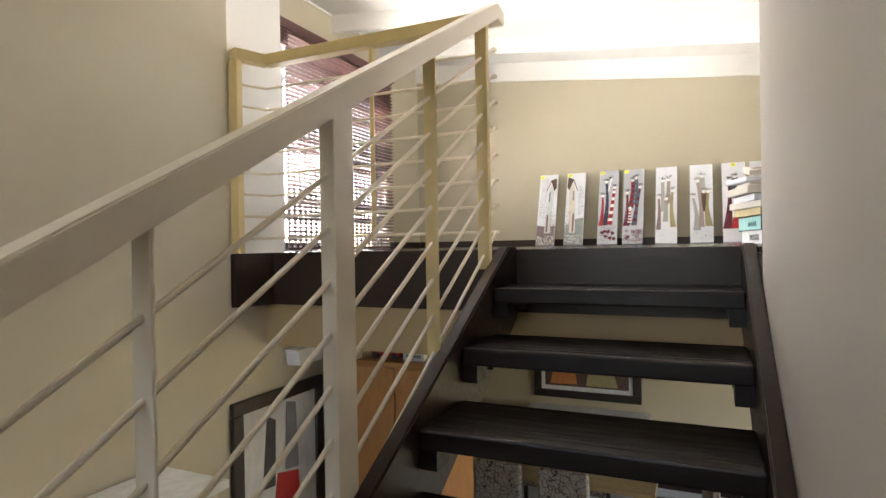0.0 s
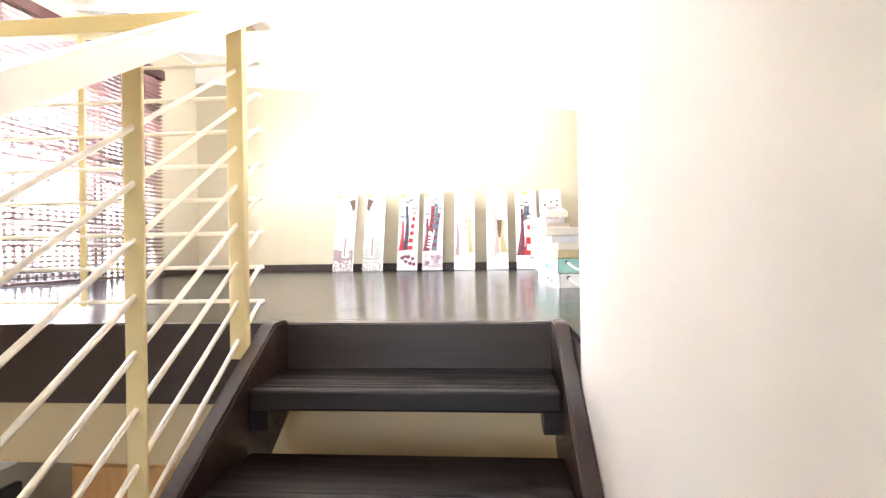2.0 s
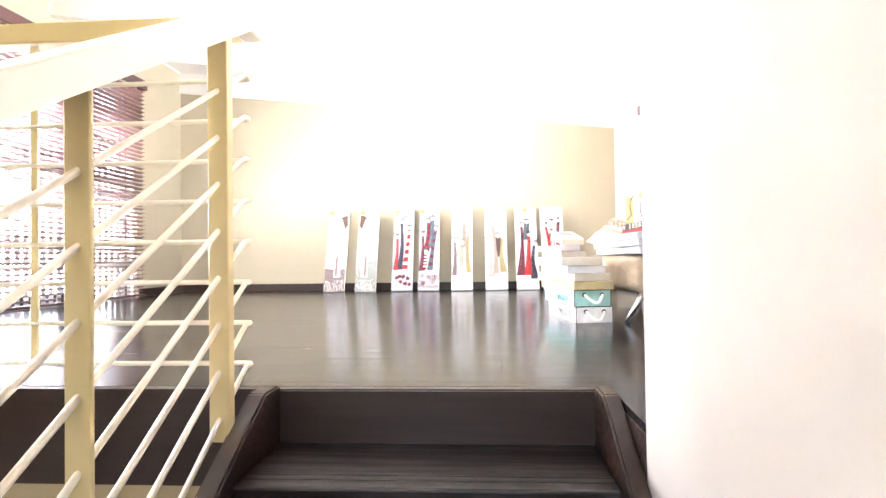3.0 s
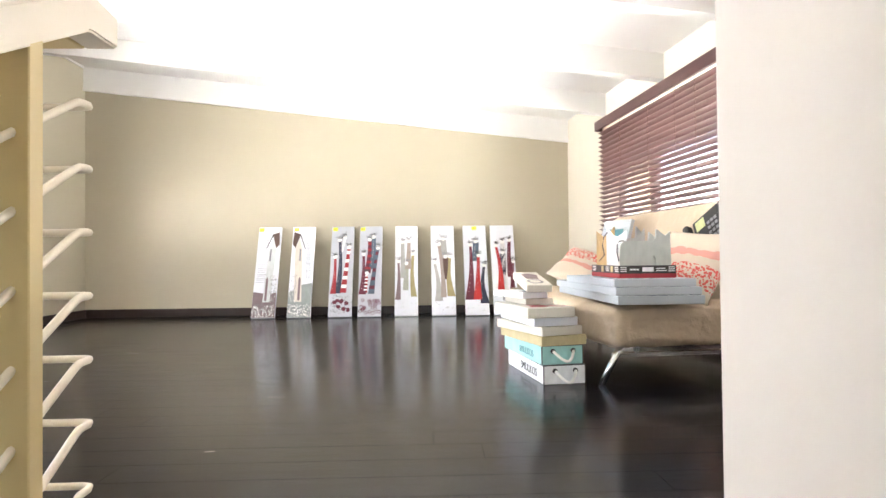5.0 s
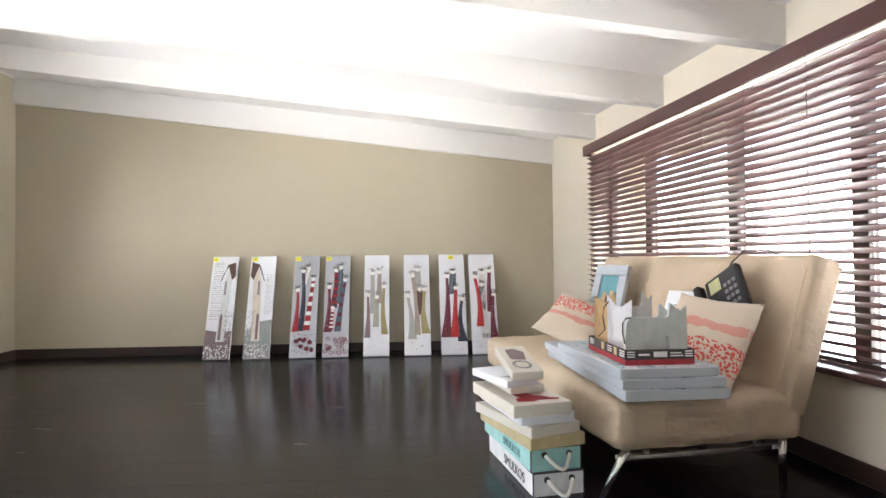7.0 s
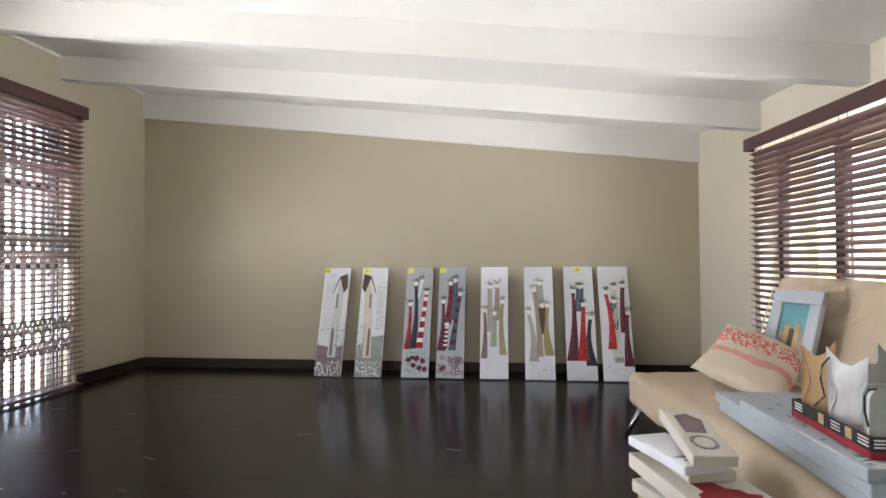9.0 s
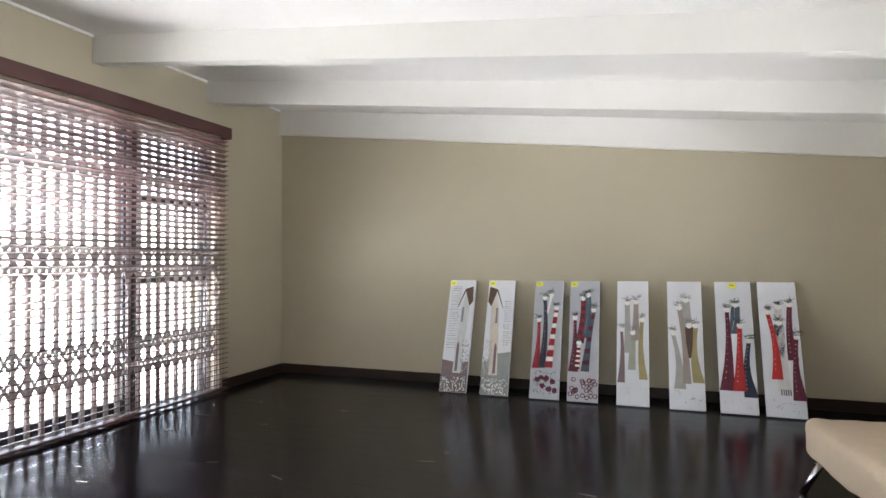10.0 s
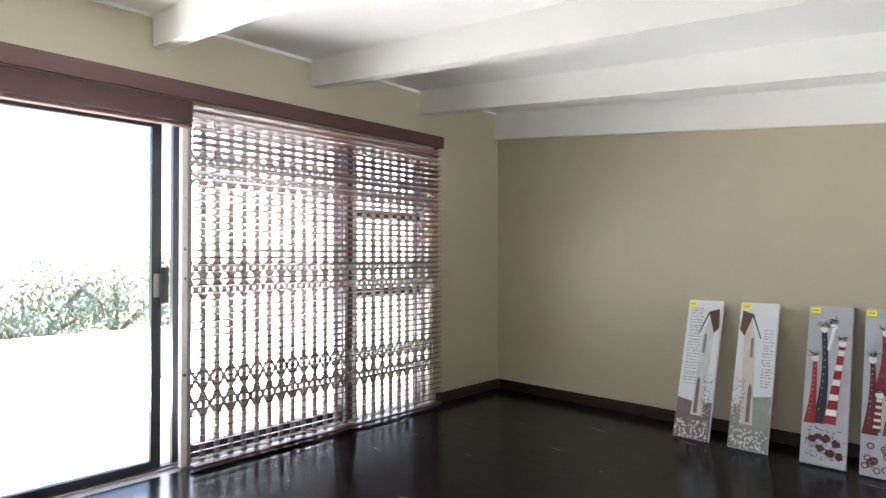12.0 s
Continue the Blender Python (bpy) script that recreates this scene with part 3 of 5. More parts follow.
for y, hx, hw, below in ((-5.322, 0.025, 0.016, 1.0), (-5.82, 0.0225, 0.005, 1.0), (-6.353, 0.0215, 0.041, 1.03), (-6.89, 0.0225, 0.004, 1.03), (-7.43, 0.0225, 0.004, 1.03), (-8.0, 0.0215, 0.041, 1.03)):
    zt = under_rail(y) + 0.012
    part("post", soft_box(PX - hx, PX + hx, y - hw, y + hw, zt - below, zt, 0.002, 1), "cream_warm_lit" if y > -6 else "cream_paint", railing)
guard = thing("landing_railing", pose(0, 0, 0), "cream painted landing guard rail with horizontal steel rods", "railing")
part("top_rail", soft_box(BEND_X, PX - RAIL_W - 0.001, LAND_Y - 0.033, LAND_Y + 0.033, RAIL_B, RAIL_B + 0.058, 0.005, 2), "cream_warm_lit", guard)
END_X, END_Y = 1.64, -5.29
turn = math.atan2(LAND_Y - END_Y, BEND_X - END_X)
m = Matrix.Translation((END_X, END_Y, 0)) @ Matrix.Rotation(turn, 4, "Z")
part("top_rail_return", soft_box(-0.02, math.hypot(LAND_Y - END_Y, BEND_X - END_X) + 0.012, -0.033, 0.033, RAIL_B + 0.001, RAIL_B + 0.057, 0.005, 2, m), "cream_warm_lit", guard)
part("wall_post", soft_box(END_X - 0.034, END_X + 0.022, END_Y - 0.02, END_Y + 0.02, 0.0, RAIL_B, 0.003, 1), "cream_warm_lit", guard)
part("spacer_bar", soft_box(2.335, 2.357, LAND_Y - 0.004, LAND_Y + 0.004, 0.06, RAIL_B, 0.001, 1), "cream_warm_lit", guard)
# each sloping rod runs level at the head of the stair, turns, and goes on along the landing
for k in range(8):
    z = 0.077 + 0.1128 * k
    fall = 0.556 + 0.011 * (7 - k)
    pts = [(PX, y, z + fall * (y - TURN_Y - 0.012)) for y in (-9.1, -7.0, TURN_Y)] + [(PX, TURN_Y + 0.014, z - 0.001), (PX + 0.001, LAND_Y - 0.016, z), (PX - 0.004, LAND_Y - 0.004, z), (PX - 0.016, LAND_Y, z), (2.4, LAND_Y, z), (BEND_X + 0.012, LAND_Y, z), (BEND_X - 0.002, LAND_Y - 0.008, z), (END_X, END_Y, z)]
    part("rod", tube(pts, 0.0068, 8), "cream_paint", railing, smooth=True)

# ---- canvases along the north wall ----
CH, LEAN, CD = 0.985, 20.0, 0.03
art_rng = random.Random(7)


def flat(bm, pts, layer):
    """One brush shape, standing proud of the canvas by its layer."""
    f = -0.0012 * layer
    extrude_poly(pts, 0.0012, "xz", bm, f)
    return bm


def scarf_pts(u0, v0, u1, v1, w0, w1, bend, t0=0.0, t1=1.0, n=7):
    left, right = [], []
    for i in range(n + 1):
        t = t0 + (t1 - t0) * i / n
        u = u0 + (u1 - u0) * t + bend * math.sin(t * math.pi)
        v = v0 + (v1 - v0) * t
        w = w0 + (w1 - w0) * t * t
        left.append((u - w / 2, v))
        right.append((u + w / 2, v))
    return left + right[::-1]


def strokes(bm, u, v, n, spread, size, layer, rise=0.5):
    for _ in range(n):
        a = art_rng.uniform(-0.35, math.pi + 0.35)
        l = size * art_rng.uniform(0.5, 1.0)
        du, dv = math.cos(a) * l, abs(math.sin(a)) * l * rise
        x, z = u + art_rng.uniform(-spread, spread), v + art_rng.uniform(-spread, spread) * 0.7
        k = 0.0021
        ln = math.hypot(du, dv) or 1
        nx, nz = -dv / ln * k, du / ln * k
        flat(bm, [(x - nx, z - nz), (x + du - nx * 0.3, z + dv - nz * 0.3), (x + du + nx * 0.3, z + dv + nz * 0.3), (x + nx, z + nz)], layer)
    return bm


def blob(u, v, r, n=9, squash=1.0, rag=0.3):
    return [(u + r * math.cos(k * math.tau / n) * art_rng.uniform(1 - rag, 1), v + r * squash * math.sin(k * math.tau / n) * art_rng.uniform(1 - rag, 1)) for k in range(n)]


def canvas(x0, w, ground, label, tag_u=None, yaw=0.0):
    m = Matrix.Translation((x0, -0.3665, CD * math.sin(radians(LEAN)) + 0.0005)) @ Matrix.Rotation(radians(yaw), 4, "Z") @ Matrix.Rotation(radians(-LEAN), 4, "X")
    c = thing("canvas_painting", m, label, "painting", "narrow canvases leaning on the wall")
    part("stretched_canvas", soft_box(0, w, 0, CD, 0, CH, 0.002, 1), ground, c)
    if tag_u is not None:
        part("price_sticker", flat(bmesh.new(), [(tag_u, CH - 0.052), (tag_u + 0.05, CH - 0.05), (tag_u + 0.05, CH - 0.012), (tag_u, CH - 0.014)], 3), "yellow_tag", c, "bright yellow paper price sticker")
        part("price_mark", flat(bmesh.new(), [(tag_u + 0.008, CH - 0.035), (tag_u + 0.04, CH - 0.035), (tag_u + 0.04, CH - 0.028), (tag_u + 0.008, CH - 0.028)], 4), "olive", c)
    return c


def writing(c, u0, u1, v0, v1, rows, layer=1, ink="soft_ink"):
    bm = bmesh.new()
    for r in range(rows):
        v = v1 - (v1 - v0) * (r + 0.5) / rows + art_rng.uniform(-0.004, 0.004)
        u = u0 + art_rng.uniform(0, 0.012)
        while u < u1 - 0.01:
            l = art_rng.uniform(0.006, 0.022)
            flat(bm, [(u, v), (min(u + l, u1), v + 0.003), (min(u + l, u1), v + 0.0075), (u, v + 0.0055)], layer)
            u += l + art_rng.uniform(0.004, 0.012)
    part("painted_writing", bm, ink, c)["kind"] = "stuff"


def tower(c, w, flip, body, ground_mat, ground_u, flower):
    """A tall narrow painted house with a steep roof, door and slit window."""
    fx = (lambda u: w - u) if flip else (lambda u: u)
    part("painted_ground", flat(bmesh.new(), [(0.002, 0.002), (w - 0.002, 0.002), (w - 0.002, 0.26 if not flip else 0.36), (w / 2, 0.25 if not flip else 0.34), (0.002, 0.27 if not flip else 0.26)], 1), ground_mat, c)
    part("painted_house", flat(bmesh.new(), [(fx(0.10), 0.16), (fx(0.175), 0.16), (fx(0.198), 0.74), (fx(0.155), 0.86), (fx(0.125), 0.72)], 2), body, c)
    part("painted_roof", flat(bmesh.new(), [(fx(0.148), 0.90), (fx(0.218), 0.925), (fx(0.228), 0.79), (fx(0.196), 0.745)], 3), "brown", c)
    part("painted_eave", flat(bmesh.new(), [(fx(0.148), 0.90), (fx(0.09), 0.735), (fx(0.097), 0.735), (fx(0.156), 0.89)], 3), "ink", c)
    part("painted_window", flat(bmesh.new(), [(fx(0.132), 0.60), (fx(0.150), 0.60), (fx(0.152), 0.735), (fx(0.135), 0.735)], 4), "soft_ink", c)
    part("painted_door", flat(bmesh.new(), [(fx(0.118), 0.175), (fx(0.142), 0.175), (fx(0.142), 0.40), (fx(0.131), 0.43), (fx(0.12), 0.40)], 4), "mauve", c)
    bm = bmesh.new()
    for _ in range(130):
        flat(bm, blob(art_rng.uniform(0.01, w - 0.01), art_rng.uniform(0.01, 0.13), art_rng.uniform(0.003, 0.009), 6), 5)
    for _ in range(40):
        flat(bm, blob(fx(art_rng.uniform(0.165, 0.225)), art_rng.uniform(0.12, 0.45), art_rng.uniform(0.003, 0.007), 6), 5)
    part("painted_flower_bed", bm, flower, c)["kind"] = "stuff"
    bm = bmesh.new()
    for _ in range(190):
        flat(bm, blob(art_rng.uniform(0.01, w - 0.01), art_rng.uniform(0.01, 0.14), art_rng.uniform(0.002, 0.006), 5), 6)
    for _ in range(110):
        flat(bm, blob(fx(art_rng.uniform(0.16, 0.23)), art_rng.uniform(0.13, 0.45), art_rng.uniform(0.002, 0.006), 5), 6)
    part("painted_undergrowth", bm, "soft_ink", c)["kind"] = "stuff"


def scarves(c, w, items, tuft="ink"):
    """Long curved strips of colour, some striped, each with a round pale end and a tuft of strokes."""
    for i, (u0, v0, u1, v1, w0, w1, bend, colour, stripe) in enumerate(items):
        w0, w1 = w0 * 1.12, w1 * 1.18
        part("painted_strip", flat(bmesh.new(), scarf_pts(u0, v0, u1, v1, w0, w1, bend), 1 + i % 3), colour, c)
        if stripe:
            for k in range(5):
                t = 0.06 + 0.19 * k
                part("painted_band", flat(bmesh.new(), scarf_pts(u0, v0, u1, v1, w0 * 0.96, w1 * 0.96, bend, t, t + 0.075, 2), 4), stripe, c)
        elif colour in ("red", "bright_red", "navy", "maroon", "slate"):
            bm = bmesh.new()
            for k in range(11):
                t = 0.1 + 0.075 * k
                flat(bm, blob(u0 + (u1 - u0) * t + bend * math.sin(t * math.pi) - 0.2 * w1 * t, v0 + (v1 - v0) * t, 0.0032, 6), 5)
            part("painted_dots", bm, "white_paint", c)
        bm = bmesh.new()
        flat(bm, blob(u0, v0 + 0.012, 0.022, 12, 1.15, 0.15), 5)
        part("painted_end", bm, "white_paint", c)
        bm = bmesh.new()
        strokes(bm, u0, v0 + 0.036, 17, 0.02, 0.042, 6, 0.95)
        part("painted_tuft", bm, tuft, c)["kind"] = "stuff"


def scribble(c, w, v0, v1, n, ink, size=0.012):
    bm = bmesh.new()
    for _ in range(n):
        strokes(bm, art_rng.uniform(0.02, w - 0.02), art_rng.uniform(v0, v1), 2, 0.01, size * 2, 2, 1.0)
    part("painted_scribble", bm, ink, c)["kind"] = "stuff"


W = 0.236
c = canvas(1.834, W, "canvas", "narrow white canvas painted with a tall grey house and writing", 0.005)
tower(c, W, False, "grey_blue", "mauve", 0, "white_paint")
writing(c, 0.02, 0.115, 0.36, 0.93, 27)
c = canvas(2.19, W, "canvas", "narrow white canvas painted with a tall cream house and writing", 0.015)
tower(c, W, True, "stone_cream", "moss", 0, "white_paint")
writing(c, 0.155, 0.225, 0.40, 0.80, 20)

c = canvas(2.602, W, "canvas_grey", "narrow grey canvas painted with red and navy strips", 0.012)
scarves(c, W, [(0.088, 0.82, 0.085, 0.245, 0.026, 0.055, 0.018, "navy", None), (0.048, 0.63, 0.038, 0.24, 0.022, 0.05, 0.008, "red", None), (0.188, 0.735, 0.142, 0.25, 0.03, 0.056, 0.0, "red", "white_paint"), (0.14, 0.845, 0.115, 0.70, 0.016, 0.014, 0.0, "white_paint", None)])
bm = bmesh.new()
for u, v in ((0.06, 0.15), (0.10, 0.10), (0.13, 0.16), (0.18, 0.14), (0.20, 0.07), (0.09, 0.17), (0.15, 0.08)):
    part("painted_rose", flat(bmesh.new(), blob(u, v, 0.031, 11, 1.0, 0.55), 2), "maroon", c)
scribble(c, W, 0.03, 0.22, 34, "ink")
c = canvas(2.899, W, "canvas_grey", "narrow grey canvas painted with maroon and teal strips", 0.005)
scarves(c, W, [(0.105, 0.82, 0.085, 0.46, 0.034, 0.06, 0.01, "maroon", "red"), (0.145, 0.85, 0.13, 0.50, 0.04, 0.05, 0.01, "slate", None), (0.045, 0.655, 0.042, 0.23, 0.022, 0.066, 0.006, "maroon", None), (0.082, 0.45, 0.072, 0.25, 0.026, 0.035, 0.0, "red", "white_paint"), (0.192, 0.725, 0.132, 0.235, 0.028, 0.056, -0.004, "slate", "maroon")])
bm = bmesh.new()
for k in range(26):
    u, v = art_rng.uniform(0.02, W - 0.02), art_rng.uniform(0.03, 0.17)
    for q in range(7):
        a = q * 0.9
        flat(bm, [(u + 0.012 * math.cos(a), v + 0.012 * math.sin(a)), (u + 0.019 * math.cos(a), v + 0.019 * math.sin(a)), (u + 0.019 * math.cos(a + 0.8), v + 0.019 * math.sin(a + 0.8)), (u + 0.012 * math.cos(a + 0.8), v + 0.012 * math.sin(a + 0.8))], 2)
part("painted_scrollwork", bm, "maroon", c)["kind"] = "stuff"

c = canvas(3.272, 0.238, "canvas", "narrow white canvas painted with taupe and sage strips")
scarves(c, 0.238, [(0.078, 0.79, 0.085, 0.40, 0.034, 0.055, 0.0, "grey", None), (0.145, 0.80, 0.14, 0.50, 0.032, 0.062, 0.0, "taupe", None), (0.036, 0.575, 0.034, 0.17, 0.02, 0.048, 0.008, "mauve", None), (0.12, 0.55, 0.112, 0.27, 0.04, 0.048, 0.0, "sage", None), (0.188, 0.655, 0.197, 0.20, 0.026, 0.052, -0.014, "olive", None)], "soft_ink")
scribble(c, 0.238, 0.04, 0.16, 7, "grey_blue")
c = canvas(3.65, 0.246, "canvas", "narrow white canvas painted with grey and ochre strips")
scarves(c, 0.246, [(0.13, 0.82, 0.135, 0.60, 0.055, 0.07, 0.0, "grey", None), (0.085, 0.76, 0.125, 0.19, 0.03, 0.05, 0.012, "taupe", None), (0.15, 0.62, 0.15, 0.38, 0.05, 0.012, 0.0, "brown", None), (0.035, 0.56, 0.075, 0.15, 0.025, 0.072, 0.016, "grey", None), (0.195, 0.62, 0.205, 0.20, 0.03, 0.07, -0.02, "olive", None)], "soft_ink")
scribble(c, 0.246, 0.03, 0.14, 7, "grey")
c = canvas(3.992, 0.246, "canvas", "narrow white canvas painted with red, navy and maroon strips", 0.095)
scarves(c, 0.246, [(0.135, 0.79, 0.12, 0.58, 0.055, 0.07, 0.0, "slate", None), (0.075, 0.75, 0.05, 0.16, 0.025, 0.085, 0.012, "maroon", None), (0.155, 0.63, 0.13, 0.16, 0.028, 0.075, 0.0, "bright_red", None), (0.21, 0.52, 0.205, 0.12, 0.025, 0.08, -0.022, "navy", None)])
scribble(c, 0.246, 0.03, 0.11, 6, "grey_blue")
c = canvas(4.284, 0.25, "canvas", "narrow white canvas painted with red, white and navy strips")
scarves(c, 0.25, [(0.125, 0.78, 0.125, 0.18, 0.045, 0.07, 0.0, "picture_mount", None), (0.055, 0.74, 0.085, 0.26, 0.025, 0.062, 0.018, "bright_red", None), (0.20, 0.80, 0.195, 0.40, 0.03, 0.06, -0.012, "maroon", None), (0.12, 0.66, 0.13, 0.42, 0.055, 0.018, 0.0, "navy", None), (0.225, 0.56, 0.215, 0.12, 0.022, 0.075, -0.014, "maroon", None)])
bm = bmesh.new()
for k in range(5):
    flat(bm, [(0.10 + k * 0.014, 0.15), (0.107 + k * 0.014, 0.15), (0.107 + k * 0.014, 0.19), (0.10 + k * 0.014, 0.19)], 3)
part("painted_fringe", bm, "ink", c)
scribble(c, 0.25, 0.03, 0.11, 6, "grey")

# ---- sofa ----
SOFA = Matrix.Translation((4.425, -3.60, 0)) @ Matrix.Rotation(radians(6.2), 4, "Z")
# local: y along the sofa, x from its front edge to the wall, z up
SLEN = 1.90
sofa = thing("sofa_bed", SOFA, "beige suede click-clack sofa bed on chrome legs, piled with canvases", "sofa")


def cushion(x0, x1, y0, y1, z0, z1, r, m=None, puff=0.012, nx=10, ny=16):
    """An upholstered slab with rounded edges and a slightly swollen, uneven skin."""
    bm = bmesh.new()
    bm_box(bm, x0, x1, y0, y1, z0, z1)
    bmesh.ops.subdivide_edges(bm, edges=bm.edges[:], cuts=23, use_grid_fill=True)
    cx, cy, cz = (x0 + x1) / 2, (y0 + y1) / 2, (z0 + z1) / 2
    hx, hy, hz = (x1 - x0) / 2, (y1 - y0) / 2, (z1 - z0) / 2
    for v in bm.verts:
        p = v.co - Vector((cx, cy, cz))
        inner = Vector((max(-hx + r, min(hx - r, p.x)), max(-hy + r, min(hy - r, p.y)), max(-hz + r, min(hz - r, p.z))))
        d = p - inner
        if d.length > 1e-6:
            p = inner + d.normalized() * r
        u, w = p.x / hx, p.y / hy
        p.z += math.copysign(puff * (1 - u * u) * (1 - w ** 4), p.z)
        q = p + Vector((cx, cy, cz))
        fold = noise.noise(Vector((q.x * 10, q.y * 4.2, q.z * 5)) + Vector((3, 1, 7)))
        p += Vector((1, 1, 1)) * (0.006 * noise.noise(q * 5.0) + 0.0035 * noise.noise(q * 15.0)) - Vector((0.5, 0, 1)).normalized() * 0.020 * max(0.0, 0.25 - abs(fold)) 
        v.co = Vector((cx, cy, cz)) + p
    if m is not None:
        bmesh.ops.transform(bm, matrix=m, verts=bm.verts[:])
    return bm


part("seat", cushion(-0.01, 0.80, 0.0, SLEN, 0.165, 0.360, 0.05), "sofa", sofa, smooth=True)
mb = Matrix.Translation((0.675, 0, 0.275)) @ Matrix.Rotation(radians(18), 4, "Y")
part("backrest", cushion(0.0, 0.135, 0.0, SLEN, 0.0, 0.665, 0.045, mb, 0.0), "sofa", sofa, smooth=True)
for y in (0.03, SLEN - 0.03):
    part("seam_piping", tube([(0.69, y, 0.36), (0.735, y - 0.005, 0.52), (0.83, y - 0.008, 0.84)], 0.004, 6), "sofa", sofa)
for y in (0.045, SLEN - 0.07):
    part("front_leg", tube([(-0.035, y, 0.0), (0.07, y, 0.19)], 0.0155, 12), "chrome", sofa, smooth=True)
    part("rear_leg", tube([(0.725, y, 0.0), (0.725, y, 0.19)], 0.0155, 12), "chrome", sofa, smooth=True)
    part("side_bar", soft_box(0.03, 0.725, y + 0.016, y + 0.036, 0.118, 0.14, 0.003, 1), "chrome", sofa)
    part("hanger", soft_box(0.14, 0.165, y + 0.016, y + 0.036, 0.14, 0.18, 0.003, 1), "chrome", sofa)
    part("hanger", soft_box(0.62, 0.645, y + 0.016, y + 0.036, 0.14, 0.18, 0.003, 1), "chrome", sofa)
part("cross_bar", soft_box(0.40, 0.43, 0.1, SLEN - 0.1, 0.15, 0.175, 0.003, 1), "chrome", sofa)
SEAT = 0.371


def on_sofa(x, y, z, rx=0, ry=0, rz=0):
    return SOFA @ pose(x, y, z, rx, ry, rz)


def slab_thing(name, m, sx, sy, sz, mats, label, cat, group=""):
    t = thing(name, m, label, cat, group)
    part("stretched_canvas", soft_box(0, sx, 0, sy, 0, sz, 0.003, 1), mats, t)
    return t


# three large canvases stacked on the seat
z = SEAT
for i, (dx, dy, rz, hh, sx, sy) in enumerate(((0.005, -0.055, -5.0, 0.04, 0.40, 1.02), (0.0, -0.045, -4.2, 0.036, 0.40, 1.0), (-0.005, -0.04, -3.0, 0.036, 0.385, 0.70))):
    t = slab_thing("canvas_board", on_sofa(dx, dy, z, 0, 0, rz), sx, sy, hh, "pale_blue", "large pale grey-blue canvas lying flat in a stack on the sofa", "canvas", "canvases stacked on the sofa")
    bm = bmesh.new()
    for k in range(60):
        u, v = art_rng.uniform(0.02, sx - 0.04), art_rng.uniform(0.015, 0.12) if k < 34 else art_rng.uniform(0.12, sy - 0.05)
        bm_box(bm, u, u + art_rng.uniform(0.006, 0.02), v, v + art_rng.uniform(0.006, 0.03), hh, hh + 0.0012)
    part("painted_marks", bm, "teal", t)["kind"] = "stuff"
    bm = bmesh.new()
    for k in range(26):
        u, v = art_rng.uniform(0.01, sx - 0.06), art_rng.uniform(0.006, 0.07)
        bm_box(bm, 0, art_rng.uniform(0.02, 0.05), 0, art_rng.uniform(0.003, 0.007), hh, hh + 0.0014, Matrix.Translation((u, v, 0)) @ Matrix.Rotation(art_rng.uniform(-0.7, 0.7), 4, "Z"))
    part("painted_flecks", bm, "slate" if i < 2 else "white_card", t)["kind"] = "stuff"
    z += hh + 0.0015
TOPZ = z

# tray with cat-shaped boards
TR = on_sofa(0.045, 0.015, TOPZ, 0, 0, -6)
tray = thing("display_tray", TR, "black and red printed cardboard display tray holding cat-shaped boards", "display tray")
tw, tl, th = 0.265, 0.42, 0.058
part("tray_base", boxes((0, tw, 0, tl, 0, 0.006)), "red", tray)
for nm, sp in (("front_wall", (0, tw, 0, 0.006, 0.006, th)), ("back_wall", (0, tw, tl - 0.006, tl, 0.006, th)), ("side_wall", (0, 0.006, 0.006, tl - 0.006, 0.006, th)), ("side_wall", (tw - 0.006, tw, 0.006, tl - 0.006, 0.006, th))):
    part(nm, boxes(sp), "black_card", tray)
part("red_band", boxes((-0.0012, tw + 0.0012, -0.0012, tl + 0.0012, 0.004, 0.021)), "red", tray)
for z0 in (0.03, 0.039, 0.048):
    for sp in ((0.006, 0.035, -0.002, 0.0), (tw - 0.035, tw - 0.006, -0.002, 0.0), (-0.002, 0.0, 0.01, 0.055), (-0.002, 0.0, 0.14, 0.185), (-0.002, 0.0, 0.35, 0.395)):
        part("white_stripe", boxes((*sp, z0, z0 + 0.004)), "white_card", tray)
bm = boxes((0.108, 0.16, -0.002, 0.0, 0.030, 0.050), (0.172, 0.222, -0.002, 0.0, 0.032, 0.036), (0.172, 0.215, -0.002, 0.0, 0.042, 0.046), (0.05, 0.092, -0.002, 0.0, 0.036, 0.043))
part("printed_label", bm, "white_card", tray)
for y0 in (0.085, 0.225):
    bm = bmesh.new()
    bm_box(bm, -0.0022, 0.0, y0, y0 + 0.028, 0.026, 0.055)
    part("gold_emblem", bm, "gold_edge", tray)

CAT_SIT = [(-0.05, 0), (0.05, 0), (0.046, 0.06), (0.032, 0.10), (0.028, 0.13), (0.04, 0.165), (0.044, 0.20), (0.056, 0.27), (0.018, 0.222), (-0.012, 0.215), (-0.055, 0.248), (-0.042, 0.195), (-0.03, 0.155), (-0.024, 0.12), (-0.046, 0.06)]
CAT_LONG = [(-0.165, 0), (-0.085, 0), (-0.075, 0.09), (-0.02, 0.09), (-0.01, 0), (0.04, 0), (0.042, 0.10), (0.055, 0.12), (0.07, 0.10), (0.072, 0), (0.16, 0), (0.163, 0.12), (0.155, 0.20), (0.165, 0.262), (0.135, 0.236), (0.105, 0.236), (0.08, 0.276), (0.072, 0.218), (0.06, 0.208), (-0.135, 0.206), (-0.156, 0.18), (-0.165, 0.1)]


